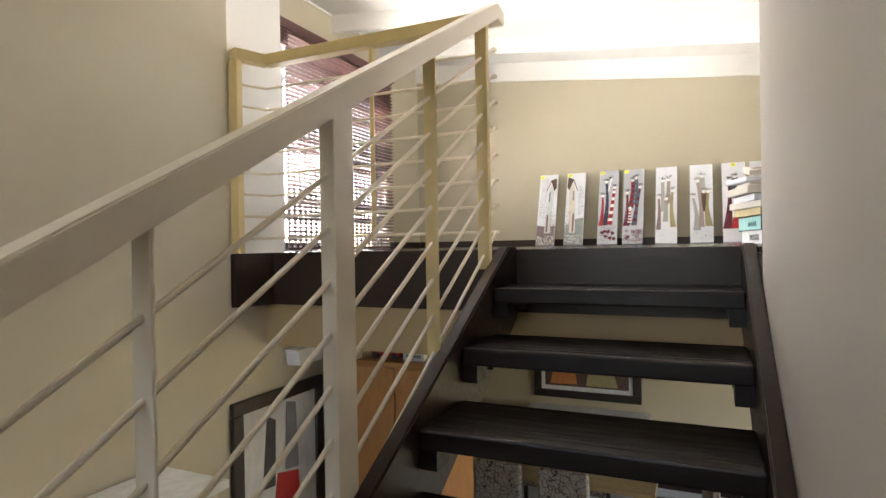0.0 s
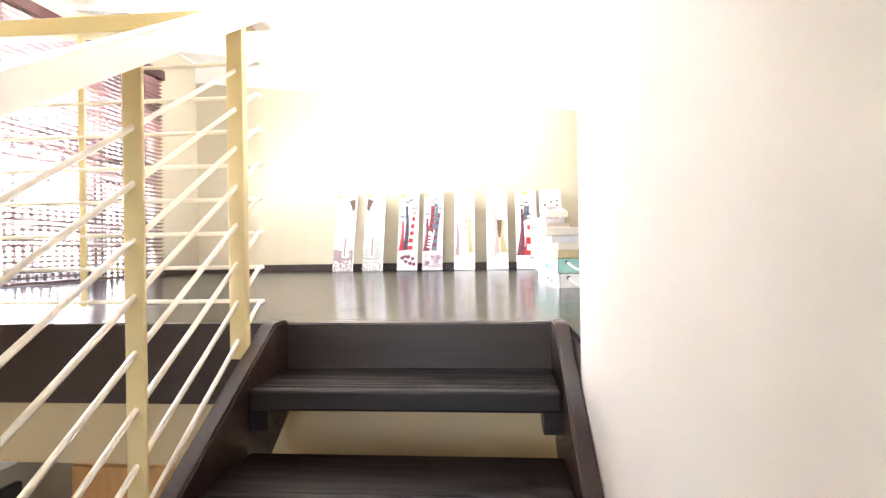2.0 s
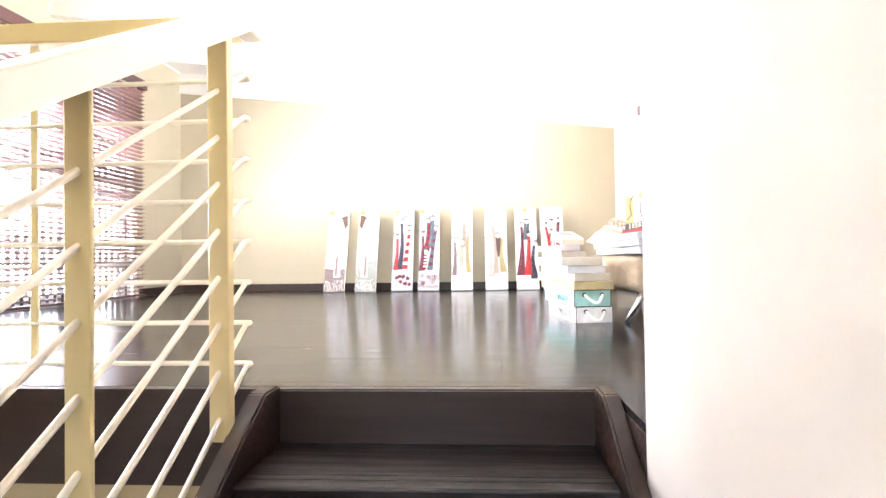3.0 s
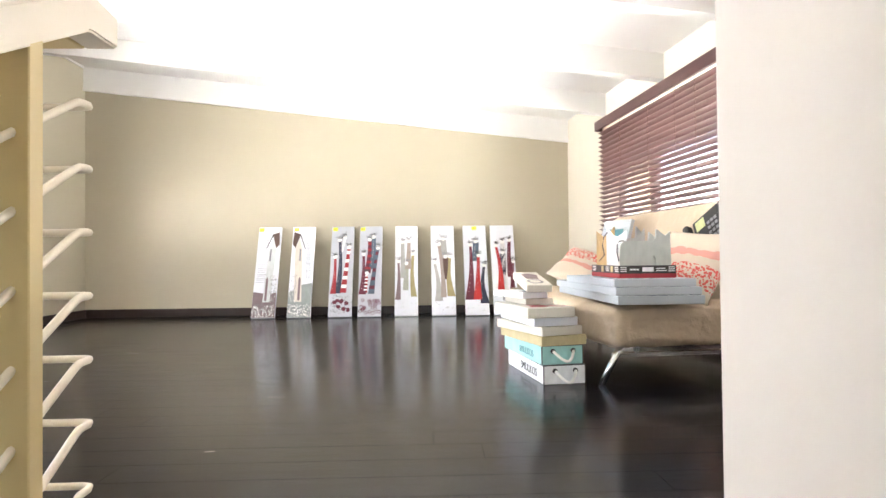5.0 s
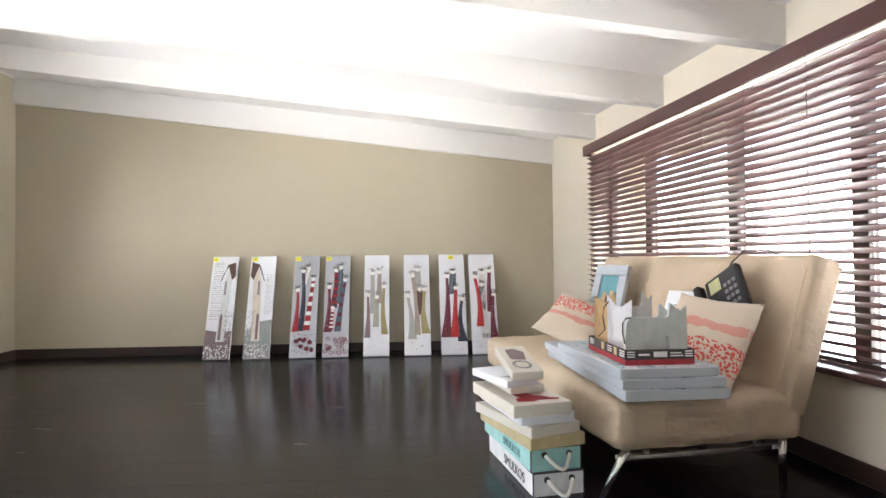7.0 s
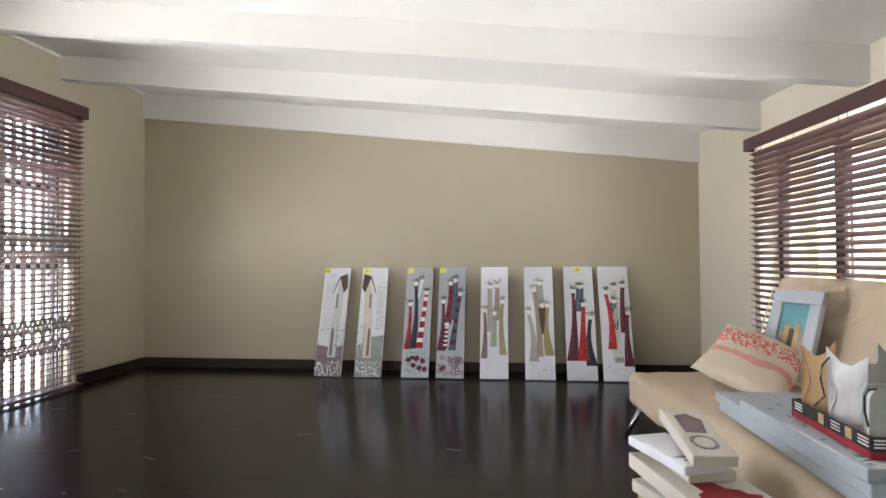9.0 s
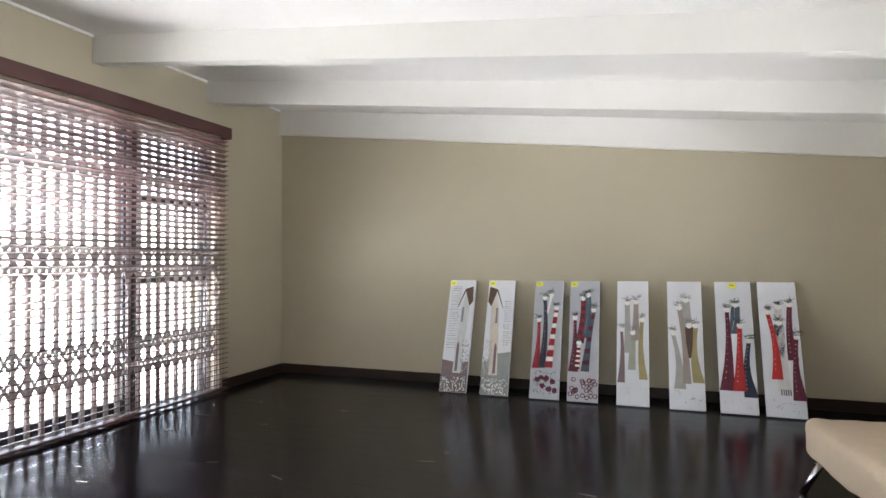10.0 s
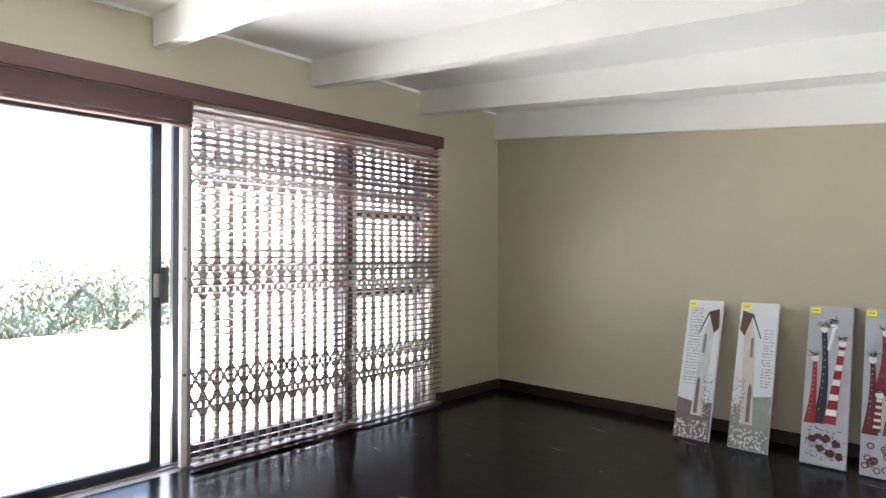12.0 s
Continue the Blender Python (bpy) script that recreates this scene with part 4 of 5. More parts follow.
def cat_board(px, py, rz, outline, face, edge, label, rx=-6):
    b = thing("cat_board", TR @ pose(px, py, 0.0065, rx, 0, rz), label, "cut-out board", "cat-shaped boards in the tray")
    bm = bmesh.new()
    extrude_poly(outline, 0.014, "xz", bm, -0.007)
    bmesh.ops.triangulate(bm, faces=[f for f in bm.faces if len(f.verts) > 4])
    part("board", bm, face, b)
    bm = bmesh.new()
    pts = [(x, -0.0085, z) for x, z in outline]
    part("painted_edge", tube([Vector(p) for p in (pts[9:15] + pts[:1] if len(pts) < 20 else pts[19:22] + pts[:1])], 0.003, 5, bm), edge, b)
    return b


cat_board(0.05, 0.36, -40, [(x * 0.85, z * 0.92) for x, z in CAT_SIT], "tan_board", "tan_board", "tan cat-shaped wooden board standing in the tray", -4)
c = cat_board(0.062, 0.22, -38, [(-x * 0.9, z * 0.9) for x, z in CAT_SIT][::-1], "white_card", "white_paint", "pale grey cat-shaped wooden board standing in the tray", -3)
part("tail_cord", tube([(-0.04, -0.016, 0.215), (-0.058, -0.02, 0.19), (-0.062, -0.024, 0.15), (-0.05, -0.03, 0.10), (-0.075, -0.035, 0.07)], 0.003, 6), "black_plastic", c, "thin black cord tail")
cat_board(0.16, 0.30, 2, [(x * 0.5, z * 0.9) for x, z in CAT_LONG], "grey", "white_paint", "grey cat-shaped wooden board at the back of the tray", -3)
cat_board(0.15, 0.13, 1, [(x * 0.6, z * 0.77) for x, z in CAT_LONG], "grey_board", "pale_blue", "small grey-green cat-shaped wooden board in the middle of the tray", -4)
c = cat_board(0.137, 0.04, 1, [(x * 0.76, z * 0.8) for x, z in CAT_LONG], "grey_board", "white_paint", "grey-green cat-shaped wooden board at the front of the tray", -4)
part("tail_cord", tube([(-0.10, -0.012, 0.166), (-0.12, -0.016, 0.165), (-0.134, -0.018, 0.148), (-0.136, -0.018, 0.11), (-0.128, -0.016, 0.07)], 0.003, 6), "black_plastic", c, "thin black cord tail")


def pillow(m, s, t, label):
    p = thing("cushion", m, label, "cushion", "printed cushions on the sofa")
    bm = bmesh.new()
    n = 18
    for sign in (1, -1):
        g = []
        for i in range(n + 1):
            row = []
            for j in range(n + 1):
                u, v = 2 * i / n - 1, 2 * j / n - 1
                prof = max(0.0, (1 - u * u) * (1 - v * v)) ** 0.42
                pin = 1 - 0.10 * (1 - abs(u) ** 2) * abs(v) ** 6
                pin2 = 1 - 0.10 * (1 - abs(v) ** 2) * abs(u) ** 6
                q = Vector((u * s / 2 * pin2, v * s / 2 * pin, sign * t / 2 * prof))
                q += q.normalized() * 0.01 * noise.noise(q * 9)
                row.append(bm.verts.new(q))
            g.append(row)
        for i in range(n):
            for j in range(n):
                f = (g[i][j], g[i + 1][j], g[i + 1][j + 1], g[i][j + 1])
                bm.faces.new(f if sign > 0 else f[::-1])
    bmesh.ops.remove_doubles(bm, verts=bm.verts[:], dist=0.0008)
    part("cover", bm, "pillow", p, smooth=True)
    e = s / 2 - 0.012
    part("piping", tube([(-e, -e, 0), (0, -e * 0.94, 0), (e, -e, 0), (e * 0.94, 0, 0), (e, e, 0)], 0.004, 6), "stone_cream", p)
    return p


pillow(on_sofa(0.53, 0.25, SEAT + 0.165, 0, -60, 20) @ pose(0, 0, 0, 0, 0, -4), 0.41, 0.15, "cream cotton cushion printed in red, leaning on the backrest")
pillow(on_sofa(0.42, 1.32, SEAT + 0.13, 26, -24, 30) @ pose(0, 0, 0, 0, 0, 188), 0.42, 0.14, "cream cotton cushion printed in red, lying at the far end")

# light blue picture frame leaning on the backrest
pf = thing("picture_frame", on_sofa(0.52, 1.47, SEAT + 0.06, 0, 0, -76) @ pose(0, 0, 0, -16), "pale blue framed picture leaning on the sofa backrest", "picture frame")
fw, fh = 0.29, 0.43
for nm, sp in (("frame_rail", (0, fw, 0, 0.03, 0, 0.065)), ("frame_rail", (0, fw, 0, 0.03, fh - 0.065, fh)), ("frame_stile", (0, 0.065, 0, 0.03, 0.0655, fh - 0.0655)), ("frame_stile", (fw - 0.065, fw, 0, 0.03, 0.0655, fh - 0.0655))):
    part(nm, soft_box(*sp, 0.003, 1), "pale_blue", pf)
part("picture", boxes((0.065, fw - 0.065, 0.012, 0.02, 0.065, fh - 0.065)), "teal", pf, "teal painting with tan upright shapes")
for k, (u, h, ma) in enumerate(((0.066, 0.15, "taupe"), (0.097, 0.19, "tan_board"), (0.128, 0.17, "brown"), (0.159, 0.20, "tan_board"), (0.19, 0.16, "taupe"))):
    part("painted_shape", boxes((u, u + 0.03, 0.0105, 0.012, 0.07, 0.07 + h)), ma, pf)

sc = thing("small_canvas", on_sofa(0.57, 0.74, SEAT + 0.008, 0, 0, -76) @ pose(0, 0, 0, -20), "small white canvas with a dark brush figure leaning on the backrest", "canvas")
part("stretched_canvas", soft_box(0, 0.17, 0, 0.035, 0, 0.36, 0.002, 1), "canvas", sc)
part("painted_strip", flat(bmesh.new(), scarf_pts(0.09, 0.24, 0.09, 0.05, 0.03, 0.05, 0.0), 1), "navy", sc)
bm = bmesh.new()
strokes(bm, 0.09, 0.27, 16, 0.02, 0.05, 3)
part("painted_tuft", bm, "ink", sc)

# telephone wedged between cushion and backrest
ph = thing("telephone", on_sofa(0.66, 0.25, 0.64, 0, 0, -72) @ pose(0, 0, 0, -22, -34, 0) @ Matrix.Scale(1.15, 4), "black cordless telephone base with keypad resting on the cushion", "telephone")
part("body", soft_box(-0.085, 0.085, 0.0, 0.035, 0.0, 0.20, 0.012, 3), "black_plastic", ph)
part("display", boxes((-0.06, -0.005, -0.002, 0.001, 0.125, 0.18)), "screen_green", ph, "greenish display")
bm = bmesh.new()
for i in range(3):
    for j in range(4):
        bm_box(bm, 0.008 + i * 0.022, 0.022 + i * 0.022, -0.004, 0.001, 0.03 + j * 0.03, 0.045 + j * 0.03)
part("keypad", bm, "soft_ink", ph)
part("handset", soft_box(-0.125, -0.088, -0.03, 0.015, 0.0, 0.19, 0.014, 3), "black_plastic", ph)
cable = part("cable", tube([(0.76, 0.42, 0.80), (0.80, 0.42, 0.865), (0.85, 0.40, 0.918), (0.91, 0.33, 0.92), (0.97, 0.25, 0.86)], 0.0035, 6), "black_plastic", ph, "thin black cord", smooth=True)

cable.matrix_parent_inverse = ph.matrix_basis.inverted() @ SOFA

# ---- pile beside the sofa ----
PILE = Matrix.Translation((4.12, -3.55, 0)) @ Matrix.Rotation(radians(8.6), 4, "Z")


def carton(z0, col, label, rope_sag, text=True):
    b = thing("storage_box", PILE @ pose(0.0 if z0 < 0.05 else -0.005, 0.0 if z0 < 0.05 else 0.008, z0, 0, 0, 0 if z0 < 0.05 else 1.5), label, "box", "rope-handled boxes")
    part("carton", soft_box(0, 0.205, 0, 0.55, 0, 0.087, 0.003, 1), col, b)
    part("dark_edge", boxes((-0.0012, 0.2062, -0.0012, 0.5512, 0.085, 0.0885), (-0.0012, 0.003, -0.0012, 0.003, 0, 0.085), (0.202, 0.2062, -0.0012, 0.003, 0, 0.085)), "ink", b)
    pts = []
    for k in range(11):
        t = k / 10
        pts.append((0.055 + 0.10 * t, -0.008 - 0.045 * math.sin(t * math.pi), 0.062 - rope_sag * math.sin(t * math.pi)))
    part("rope_handle", tube(pts, 0.007, 8), "white_rope", b, smooth=True)
    for x in (0.055, 0.155):
        part("grommet", tube([(x, -0.004, 0.062), (x, 0.002, 0.062)], 0.012, 10), "ink", b)
    return b


b1 = carton(0.0, "white_card", "white lidded cardboard box with a white rope handle", 0.045)
b2 = carton(0.0895, "aqua_card", "aqua lidded cardboard box with a white rope handle", 0.04)


def lettering(parent, text, size, m, ma):
    cu = bpy.data.curves.new("lettering", "FONT")
    cu.body, cu.size, cu.extrude = text, size, 0.0006
    tmp = bpy.data.objects.new("lettering_tmp", cu)
    scene.collection.objects.link(tmp)
    me = bpy.data.meshes.new_from_object(tmp.evaluated_get(bpy.context.evaluated_depsgraph_get()))
    bpy.data.objects.remove(tmp)
    ob = new("lettering", me)
    me.materials.clear()
    me.materials.append(M[ma])
    ob.parent, ob.matrix_basis = parent, m


lettering(b1, "SMULKOS", 0.056, pose(-0.0016, 0.33, 0.022, 90, 0, -90), "ink")
lettering(b2, "SMULKOS", 0.045, pose(-0.0016, 0.30, 0.022, 90, 0, -90), "teal")
z = 0.179
pile = ((0.0, -0.02, 7.5, 0.235, 0.46, 0.034, "gold_edge", "ochre-edged canvas"), (0.0, -0.03, 12.0, 0.22, 0.44, 0.03, "canvas_cream", "cream canvas with dark marks"), (-0.03, -0.005, 3.0, 0.22, 0.46, 0.03, "canvas", "white canvas"), (-0.075, -0.05, 4.0, 0.235, 0.44, 0.035, "canvas_cream", "cream canvas with red shape"), (-0.03, 0.11, 4.0, 0.145, 0.28, 0.022, "canvas_cream", "small cream canvas"), (-0.055, 0.08, 12.0, 0.14, 0.29, 0.022, "canvas", "small white canvas"), (-0.04, 0.065, -5.0, 0.125, 0.30, 0.026, "canvas_cream", "small cream grey-painted canvas"))
for i, (dx, dy, rz, sx, sy, hh, ma, lab) in enumerate(pile):
    hh = round(hh * 1.36, 4)
    t = slab_thing("canvas_board", PILE @ pose(dx - 0.015, dy, z, 10 if i == 6 else 0, 0, rz), sx, sy, hh, ma, lab + " in the pile on the boxes", "canvas", "canvases piled on the boxes")
    bm = bmesh.new()
    if i == 3:
        flat_pts = [(0.04, 0.05), (0.10, 0.035), (0.13, 0.055), (0.20, 0.04), (0.215, 0.06), (0.18, 0.075), (0.175, 0.10), (0.14, 0.115), (0.12, 0.20), (0.06, 0.19), (0.07, 0.10), (0.045, 0.085)]
        part("painted_shape", extrude_poly(flat_pts, 0.001, "xy", bm, hh), "red", t)
    elif i == 6:
        part("painted_shape", extrude_poly([(0.03, 0.14), (0.09, 0.13), (0.105, 0.22), (0.07, 0.265), (0.03, 0.25)], 0.001, "xy", bm, hh), "mauve", t)
        bm = bmesh.new()
        for k in range(24):
            a = k * 0.55
            bm_box(bm, 0, 0.022, 0, 0.003, hh, hh + 0.0015, Matrix.Translation((0.06 + 0.03 * math.cos(a), 0.075 + 0.035 * math.sin(a), 0)) @ Matrix.Rotation(a + 1.4, 4, "Z"))
        part("painted_strokes", bm, "soft_ink", t)["kind"] = "stuff"
    else:
        for k in range(10):
            u, v = art_rng.uniform(0.01, sx - 0.05), art_rng.uniform(0.01, 0.08)
            bm_box(bm, u, u + 0.03, v, v + 0.006, hh, hh + 0.0012)
        part("painted_marks", bm, "soft_ink", t)["kind"] = "stuff"
    z += hh + 0.0016

# ---- room below ----
def dining_chair(m):
    c = thing("dining_chair", m, "upholstered dining chair in dark damask print fabric", "chair", "chairs round the dining table")
    part("seat", soft_box(-0.21, 0.21, -0.21, 0.21, 0.40, 0.48, 0.02, 2), "damask", c)
    part("backrest", soft_box(-0.20, 0.20, 0.17, 0.235, 0.481, 0.93, 0.022, 2), "damask", c)
    for x in (-0.18, 0.18):
        for y in (-0.18, 0.18):
            part("leg", soft_box(x - 0.02, x + 0.02, y - 0.02, y + 0.02, 0, 0.40, 0.004, 1), "dark_frame", c)
    return c


ch = dining_chair(pose(2.27, -1.99, LOW))
for p in (pose(2.735, -1.99, LOW), pose(2.22, -2.83, LOW, 0, 0, 180), pose(2.76, -2.83, LOW, 0, 0, 180), pose(3.62, -2.3, LOW, 0, 0, -78)):
    copy_thing(ch, p)
tb = thing("dining_table", pose(2.5, -2.4, LOW), "light brown wooden dining table set with cut-out holders", "table")
for k in range(5):
    part("board", soft_box(-0.92, 0.92, -0.40 + k * 0.161, -0.242 + k * 0.161, 0.712, 0.75, 0.003, 1), "table_wood", tb)
for x in (-0.82, 0.82):
    for y in (-0.32, 0.32):
        part("leg", soft_box(x - 0.04, x + 0.04, y - 0.04, y + 0.04, 0, 0.711, 0.005, 1), "table_wood", tb)
for x, ma, lab in ((2.33, "grey_board", "grey cat-eared cut-out holder on the table"), (2.60, "white_card", "white cat-eared cut-out holder on the table")):
    n = thing("napkin_holder", pose(x, -2.36, LOW + 0.751), lab, "napkin holder")
    part("plate", extrude_poly([(-0.09, 0), (0.09, 0), (0.10, 0.10), (0.105, 0.15), (0.07, 0.125), (-0.04, 0.125), (-0.085, 0.15), (-0.09, 0.1)], 0.03), ma, n)
sb = thing("sideboard", pose(2.55, -0.98, LOW), "pale sideboard with a ledge against the wall", "sideboard")
part("carcass", soft_box(-0.62, 0.62, -0.18, 0.2, 0.05, 0.78, 0.004, 1), "white_card", sb)
part("top", soft_box(-0.68, 0.68, -0.2, 0.21, 0.781, 0.82, 0.004, 1), "stone_cream", sb)
for x in (-0.31, 0.31):
    part("door", soft_box(x - 0.29, x + 0.29, -0.198, -0.181, 0.09, 0.74, 0.004, 1), "taupe", sb)
for x in (-0.55, 0.55):
    part("foot", boxes((x - 0.03, x + 0.03, -0.15, 0.15, 0, 0.0495)), "dark_frame", sb)


def framed(name, m, w, h, label, shapes, mount="picture_mount", fr=0.07):
    f = thing(name, m, label, "picture")
    for nm, sp in (("frame_rail", (-w / 2, w / 2, -0.03, 0, 0, fr)), ("frame_rail", (-w / 2, w / 2, -0.03, 0, h - fr, h)), ("frame_stile", (-w / 2, -w / 2 + fr, -0.03, 0, fr + 0.0005, h - fr - 0.0005)), ("frame_stile", (w / 2 - fr, w / 2, -0.03, 0, fr + 0.0005, h - fr - 0.0005))):
        part(nm, soft_box(*sp, 0.005, 2), "dark_frame", f)
    part("mount", boxes((-w / 2 + fr, w / 2 - fr, -0.014, -0.004, fr, h - fr)), mount, f)
    for i, (pts, ma) in enumerate(shapes):
        part("painted_shape", extrude_poly(pts, 0.0012, "xz", None, -0.0155 - 0.0012 * i), ma, f)
    return f


framed("framed_picture", pose(2.52, -0.7515, -1.795), 1.23, 0.78, "dark-framed painting with orange and red shapes above the sideboard", [([(-0.48, 0.14), (0.48, 0.14), (0.48, 0.64), (-0.48, 0.64)], "brown"), ([(-0.42, 0.16), (-0.1, 0.17), (-0.14, 0.4), (-0.36, 0.42)], "orange_paint"), ([(0.0, 0.16), (0.36, 0.16), (0.30, 0.38), (0.05, 0.42)], "olive"), ([(-0.06, 0.3), (0.12, 0.32), (0.1, 0.55), (-0.04, 0.52)], "red")], fr=0.09)
framed("framed_picture", pose(1.6015, -4.968, -1.729, 0, 0, 90), 0.745, 0.968, "dark-framed abstract picture in red, blue and black", [([(-0.10, 0.16), (0.16, 0.16), (0.14, 0.46), (-0.04, 0.50)], "bright_red"), ([(-0.16, 0.45), (-0.06, 0.44), (-0.05, 0.80), (-0.12, 0.84)], "ink"), ([(0.02, 0.5), (0.14, 0.48), (0.12, 0.86), (0.04, 0.88)], "soft_ink"), ([(-0.08, 0.18), (0.05, 0.18), (0.04, 0.32), (-0.06, 0.34)], "teal"), ([(0.06, 0.24), (0.16, 0.22), (0.13, 0.34)], "yellow_tag")])

cb = thing("cupboard", pose(2.14, -4.33, LOW), "tall orange-stained wooden cupboard under the landing", "cupboard")
part("carcass", soft_box(-0.28, 0.28, -0.25, 0.25, 0.06, 2.04, 0.005, 1), "orange_wood", cb)
part("plinth", boxes((-0.26, 0.26, -0.22, 0.23, 0, 0.0595)), "dark_frame", cb)
for x in (-0.14, 0.14):
    d = part("door", soft_box(x - 0.133, x + 0.133, -0.272, -0.2515, 0.09, 2.01, 0.004, 1), "orange_wood", cb)
    part("handle", tube([(x * 0.2, -0.285, 0.9), (x * 0.2, -0.285, 1.1)], 0.006, 6), "chrome", d)
part("notice", boxes((-0.288, -0.2815, -0.2, 0.05, 1.58, 1.93)), "white_card", cb, "white sheet with dark marks taped to the side")
tp = thing("toy_car", pose(2.02, -4.45, LOW + 2.0405), "small red and white toy car on the cupboard", "toy")
part("body", soft_box(-0.1, 0.1, -0.05, 0.05, 0.015, 0.06, 0.012, 2), "bright_red", tp)
part("cabin", soft_box(-0.05, 0.06, -0.043, 0.043, 0.0605, 0.095, 0.012, 2), "white_card", tp)
for x in (-0.065, 0.065):
    for y in (-0.045, 0.045):
        part("wheel", tube([(x, y - 0.01, 0.02), (x, y + 0.01, 0.02)], 0.02, 12), "black_plastic", tp)
bx = thing("carton", pose(2.22, -4.42, LOW + 2.0405), "white printed carton on the cupboard", "box")
part("box_body", soft_box(-0.07, 0.07, -0.09, 0.09, 0, 0.07, 0.003, 1), "white_card", bx)
part("print", boxes((-0.05, 0.05, -0.0915, -0.09, 0.02, 0.04)), "soft_ink", bx)
fg = thing("refrigerator", pose(1.55, -3.35, LOW), "grey metal refrigerator against the wall", "refrigerator")
part("cabinet", soft_box(-0.3, 0.3, -0.3, 0.3, 0.03, 1.72, 0.015, 2), "grey_metal", fg)
part("upper_door", soft_box(-0.298, 0.298, -0.345, -0.302, 1.12, 1.715, 0.012, 2), "grey_metal", fg)
part("lower_door", soft_box(-0.298, 0.298, -0.345, -0.302, 0.06, 1.105, 0.012, 2), "grey_metal", fg)
part("handle", tube([(-0.25, -0.37, 0.7), (-0.25, -0.37, 1.08)], 0.01, 8), "chrome", fg)
for x in (-0.25, 0.25):
    part("foot", tube([(x, -0.25, 0.0), (x, -0.25, 0.03)], 0.02, 8), "black_plastic", fg)
    part("foot", tube([(x, 0.25, 0.0), (x, 0.25, 0.03)], 0.02, 8), "black_plastic", fg)
wl = thing("wall_light", pose(1.6005, -4.79, -0.648), "small white wedge-shaped plaster wall light", "wall light")
part("shade", extrude_poly([(-0.10, 0.0), (0.10, 0.0), (0.12, 0.09), (-0.12, 0.09)], 0.09, "yz", None, 0.0), "white_paint", wl)
cc = thing("cabinet", pose(1.605, -6.388, LOW), "cream painted cabinet against the stairwell wall", "cabinet")
part("body", soft_box(0, 0.36, -0.62, 0.62, 0.05, 1.733, 0.005, 1), "cream_paint", cc)
part("top", soft_box(0, 0.39, -0.65, 0.65, 1.7335, 1.773, 0.006, 2), "white_paint", cc)
part("plinth", boxes((0.005, 0.33, -0.6, 0.6, 0, 0.0495)), "dark_frame", cc)

# ---- outdoors ----
structure("ground", boxes((-900, 900, -900, 900, LOW - 0.6, LOW - 0.16)), "lawn", "dry grassy ground")
structure("balcony", boxes((-3.4, -0.251, -6.5, 1.5, -0.30, -0.07)), "paving", "pale screeded balcony slab outside the door")
# Added wall: its white stands in for the glare below the foliage.
structure("balcony_glare_wall", boxes((-3.4, -3.25, -6.5, 1.5, -0.069, 0.47)), "white", "low white wall added for the glare outside the door")
structure("balcony_support", boxes((-3.4, -3.2, -6.5, 1.5, LOW - 0.16, -0.301)), "wall_pale", "pale wall under the balcony")
structure("roof", sloped_box(-0.8, 6.8, BACK - 0.6, 0.6, ceil_z(-0.8) + 0.13, ceil_z(6.8) + 0.13, ceil_z(-0.8) + 0.25, ceil_z(6.8) + 0.25), "grey_metal", "grey sheet metal roof")


def tree(x, y, h, spread, n, seed):
    r = random.Random(seed)
    base = LOW - 0.16
    t = thing("tree", pose(x, y, base), "leafy green garden tree beyond the balcony", "tree", "garden trees")
    bm = bmesh.new()
    fork = h * 0.42
    tops = []
    steps = 6
    rings = []
    for i in range(steps + 1):
        k = i / steps
        rings.append((Vector((0.12 * math.sin(k * 3), 0.08 * k, fork * k)), 0.16 * (1 - 0.45 * k)))
    prev = None
    for c0, rad in rings:
        ring = [bm.verts.new(c0 + Vector((rad * math.cos(a * math.tau / 8), rad * math.sin(a * math.tau / 8), 0))) for a in range(8)]
        if prev:
            for k in range(8):
                bm.faces.new((prev[k], prev[(k + 1) % 8], ring[(k + 1) % 8], ring[k]))
        prev = ring
    start = rings[-1][0]
    for k in range(7):
        a = k * math.tau / 7 + r.uniform(-0.3, 0.3)
        reach = spread * r.uniform(0.5, 0.85)
        end = start + Vector((math.cos(a) * reach, math.sin(a) * reach, (h - fork) * r.uniform(0.35, 0.85)))
        mid = start.lerp(end, 0.5) + Vector((0, 0, 0.2))
        tube([start, mid, end], 0.05, 6, bm)
        tops += [mid, end]
    part("trunk", bm, "bark", t)
    bm = bmesh.new()
    for c0 in tops:
        for _ in range(n // len(tops)):
            d = Vector((r.gauss(0, 1), r.gauss(0, 1), r.gauss(0, 0.7))) * spread * 0.22
            p = c0 + d
            s = r.uniform(0.05, 0.11)
            m = Matrix.Translation(p) @ Euler((r.uniform(0, 6), r.uniform(0, 6), r.uniform(0, 6))).to_matrix().to_4x4()
            vs = [bm.verts.new(m @ Vector(q)) for q in ((-s, 0, 0), (0, -s * 0.4, s * 0.1), (s, 0, 0), (0, s * 0.4, s * 0.1))]
            bm.faces.new(vs)
    part("crown", bm, "foliage", t)


for i, (x, y, h, sp) in enumerate(((-12.5, -1.6, 3.9, 1.9), (-15.5, 1.2, 4.4, 2.3), (-11.0, 1.9, 3.5, 1.6), (-18.5, 4.5, 4.8, 2.6), (-17.0, -4.5, 4.3, 2.3))):
    tree(x, y, h, sp, 1700, 30 + i)

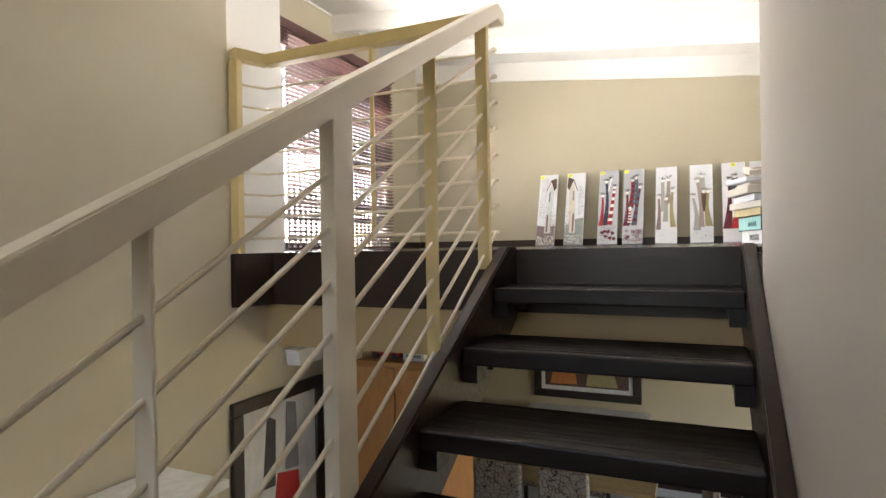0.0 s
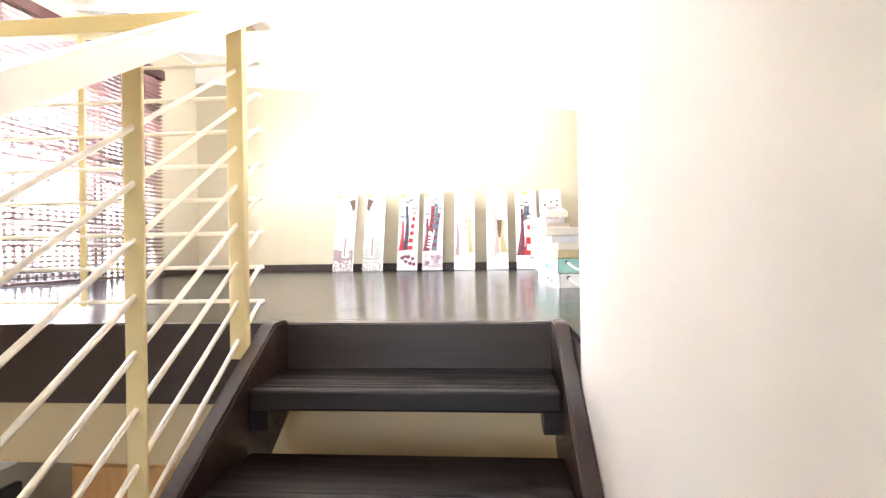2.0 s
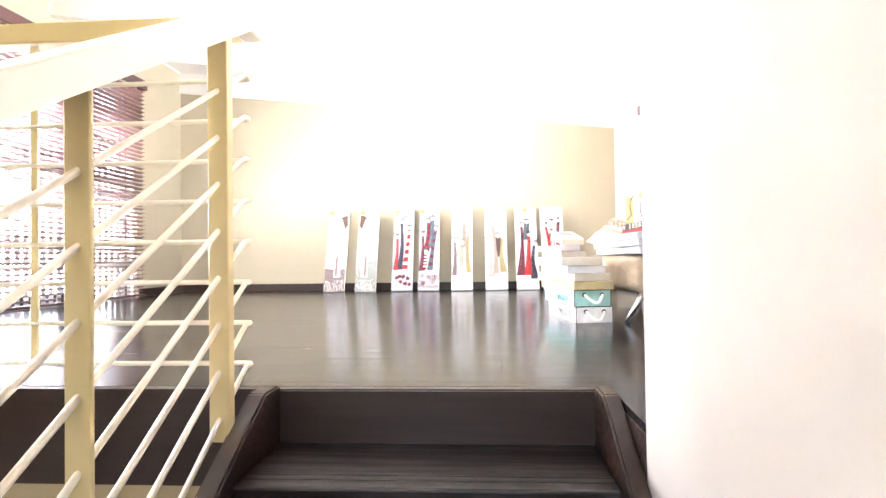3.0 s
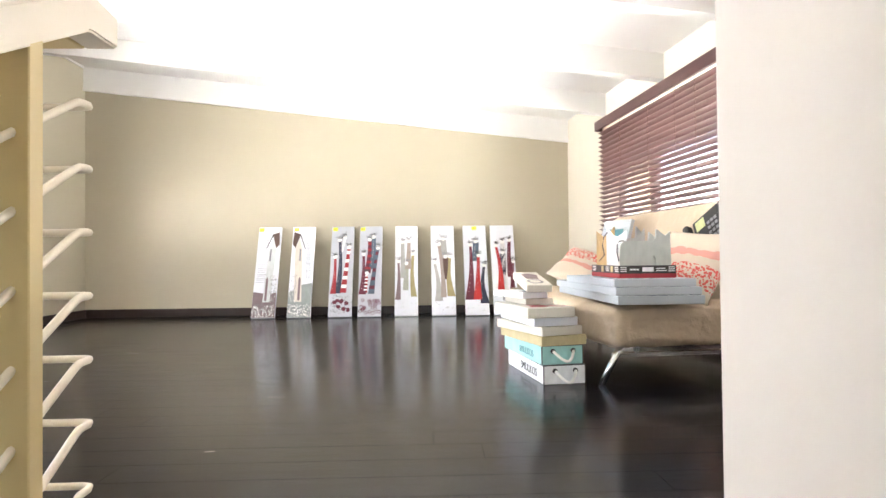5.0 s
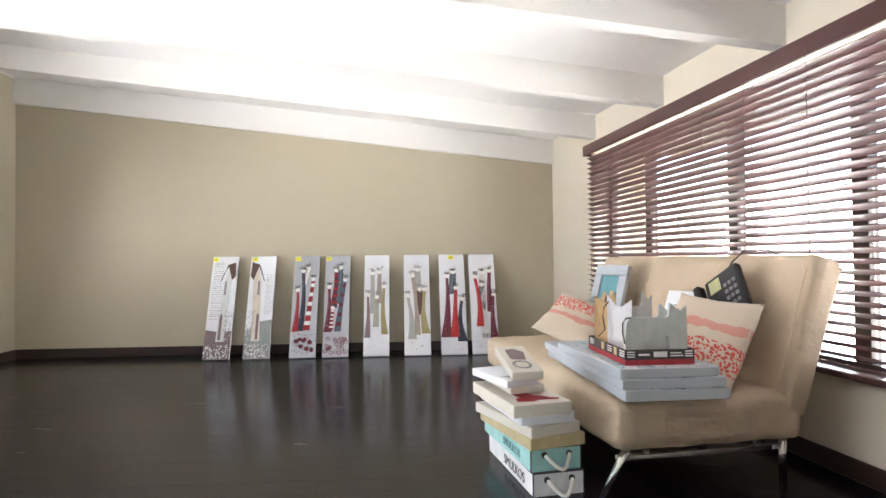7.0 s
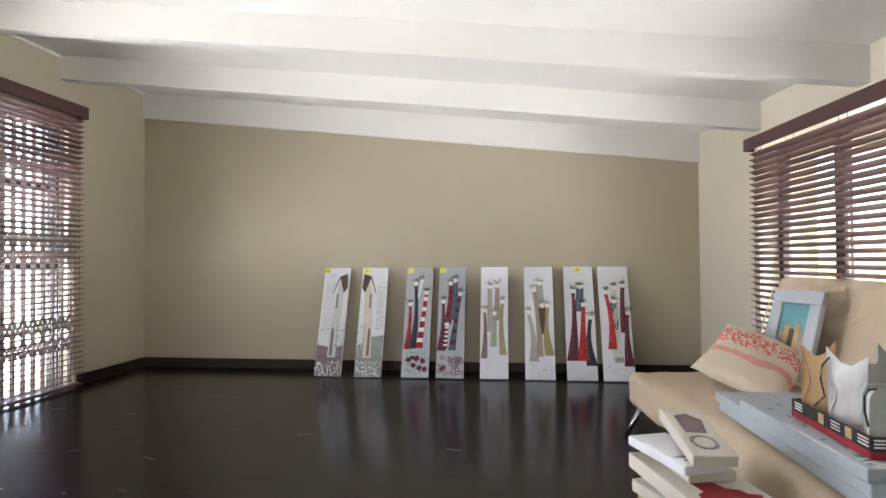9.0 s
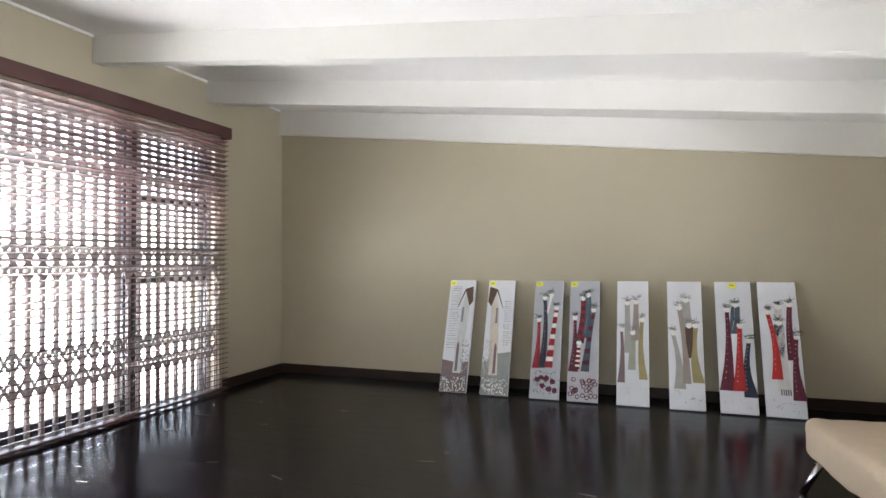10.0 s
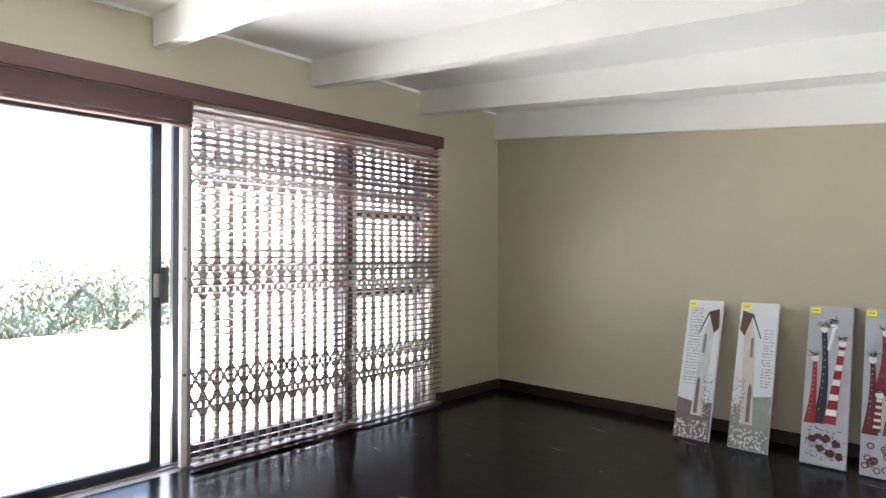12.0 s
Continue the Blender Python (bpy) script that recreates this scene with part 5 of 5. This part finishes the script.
# ---- floor boards ----
BW = 0.132
frng = random.Random(5)
meshes = {}


def board_mesh(length):
    key = round(length, 2)
    if key not in meshes:
        bm = boxes((0.0005, key - 0.0005, 0.0004, BW - 0.0004, -0.0215, 0.0))
        top = [e for e in bm.edges if all(v.co.z > -0.001 for v in e.verts)]
        bmesh.ops.bevel(bm, geom=top, offset=0.0004, segments=1, affect="EDGES")
        bmesh.ops.recalc_face_normals(bm, faces=bm.faces[:])
        me = bpy.data.meshes.new("floor_board")
        bm.to_mesh(me)
        bm.free()
        me.materials.append(M["wood_floor"])
        meshes[key] = me
    return meshes[key]


floor = bpy.data.objects["floor"]
rows = int((0.0 - EDGE - 0.03) / BW)
for r in range(rows + 1):
    y = -0.0005 - BW * (r + 1)
    if y < EDGE + 0.02:
        break
    x0 = 0.0 if y > -4.90 else WELL_W
    x = x0
    end = east_x(y) - 0.002
    while x < end - 0.02:
        l = round(frng.choice((1.2, 1.5, 1.8, 2.1, 2.4)) * (frng.choice((0.5, 0.75, 1.0)) if x == x0 else 1.0), 2)
        l = round(min(l, end - x), 2)
        if end - (x + l) < 0.3:
            l = round(end - x, 2)
        b = mesh_part("floor_board", board_mesh(l), floor, pose(x, y, frng.uniform(-0.0002, 0.0)))
        x += l
last = y + BW
part("edge_board", boxes((WELL_W, WELL_E, EDGE + 0.0285, last - 0.001, -0.0215, -0.0003)), "wood_floor", floor)
part("edge_board", boxes((WELL_E + 0.001, 5.55, -5.438, last - 0.001, -0.0215, -0.0003)), "wood_floor", floor)

srng = random.Random(12)
bm = bmesh.new()
for _ in range(34):
    x, y, a = srng.uniform(0.4, 4.0), srng.uniform(-4.6, -0.35), srng.gauss(0, 0.25)
    l, w = srng.uniform(0.015, 0.11), srng.uniform(0.0008, 0.002)
    bm_box(bm, -l / 2, l / 2, -w, w, -0.0002, 0.0005, Matrix.Translation((x, y, 0)) @ Matrix.Rotation(a, 4, "Z"))
part("scuff_marks", bm, "taupe", floor)["kind"] = "stuff"
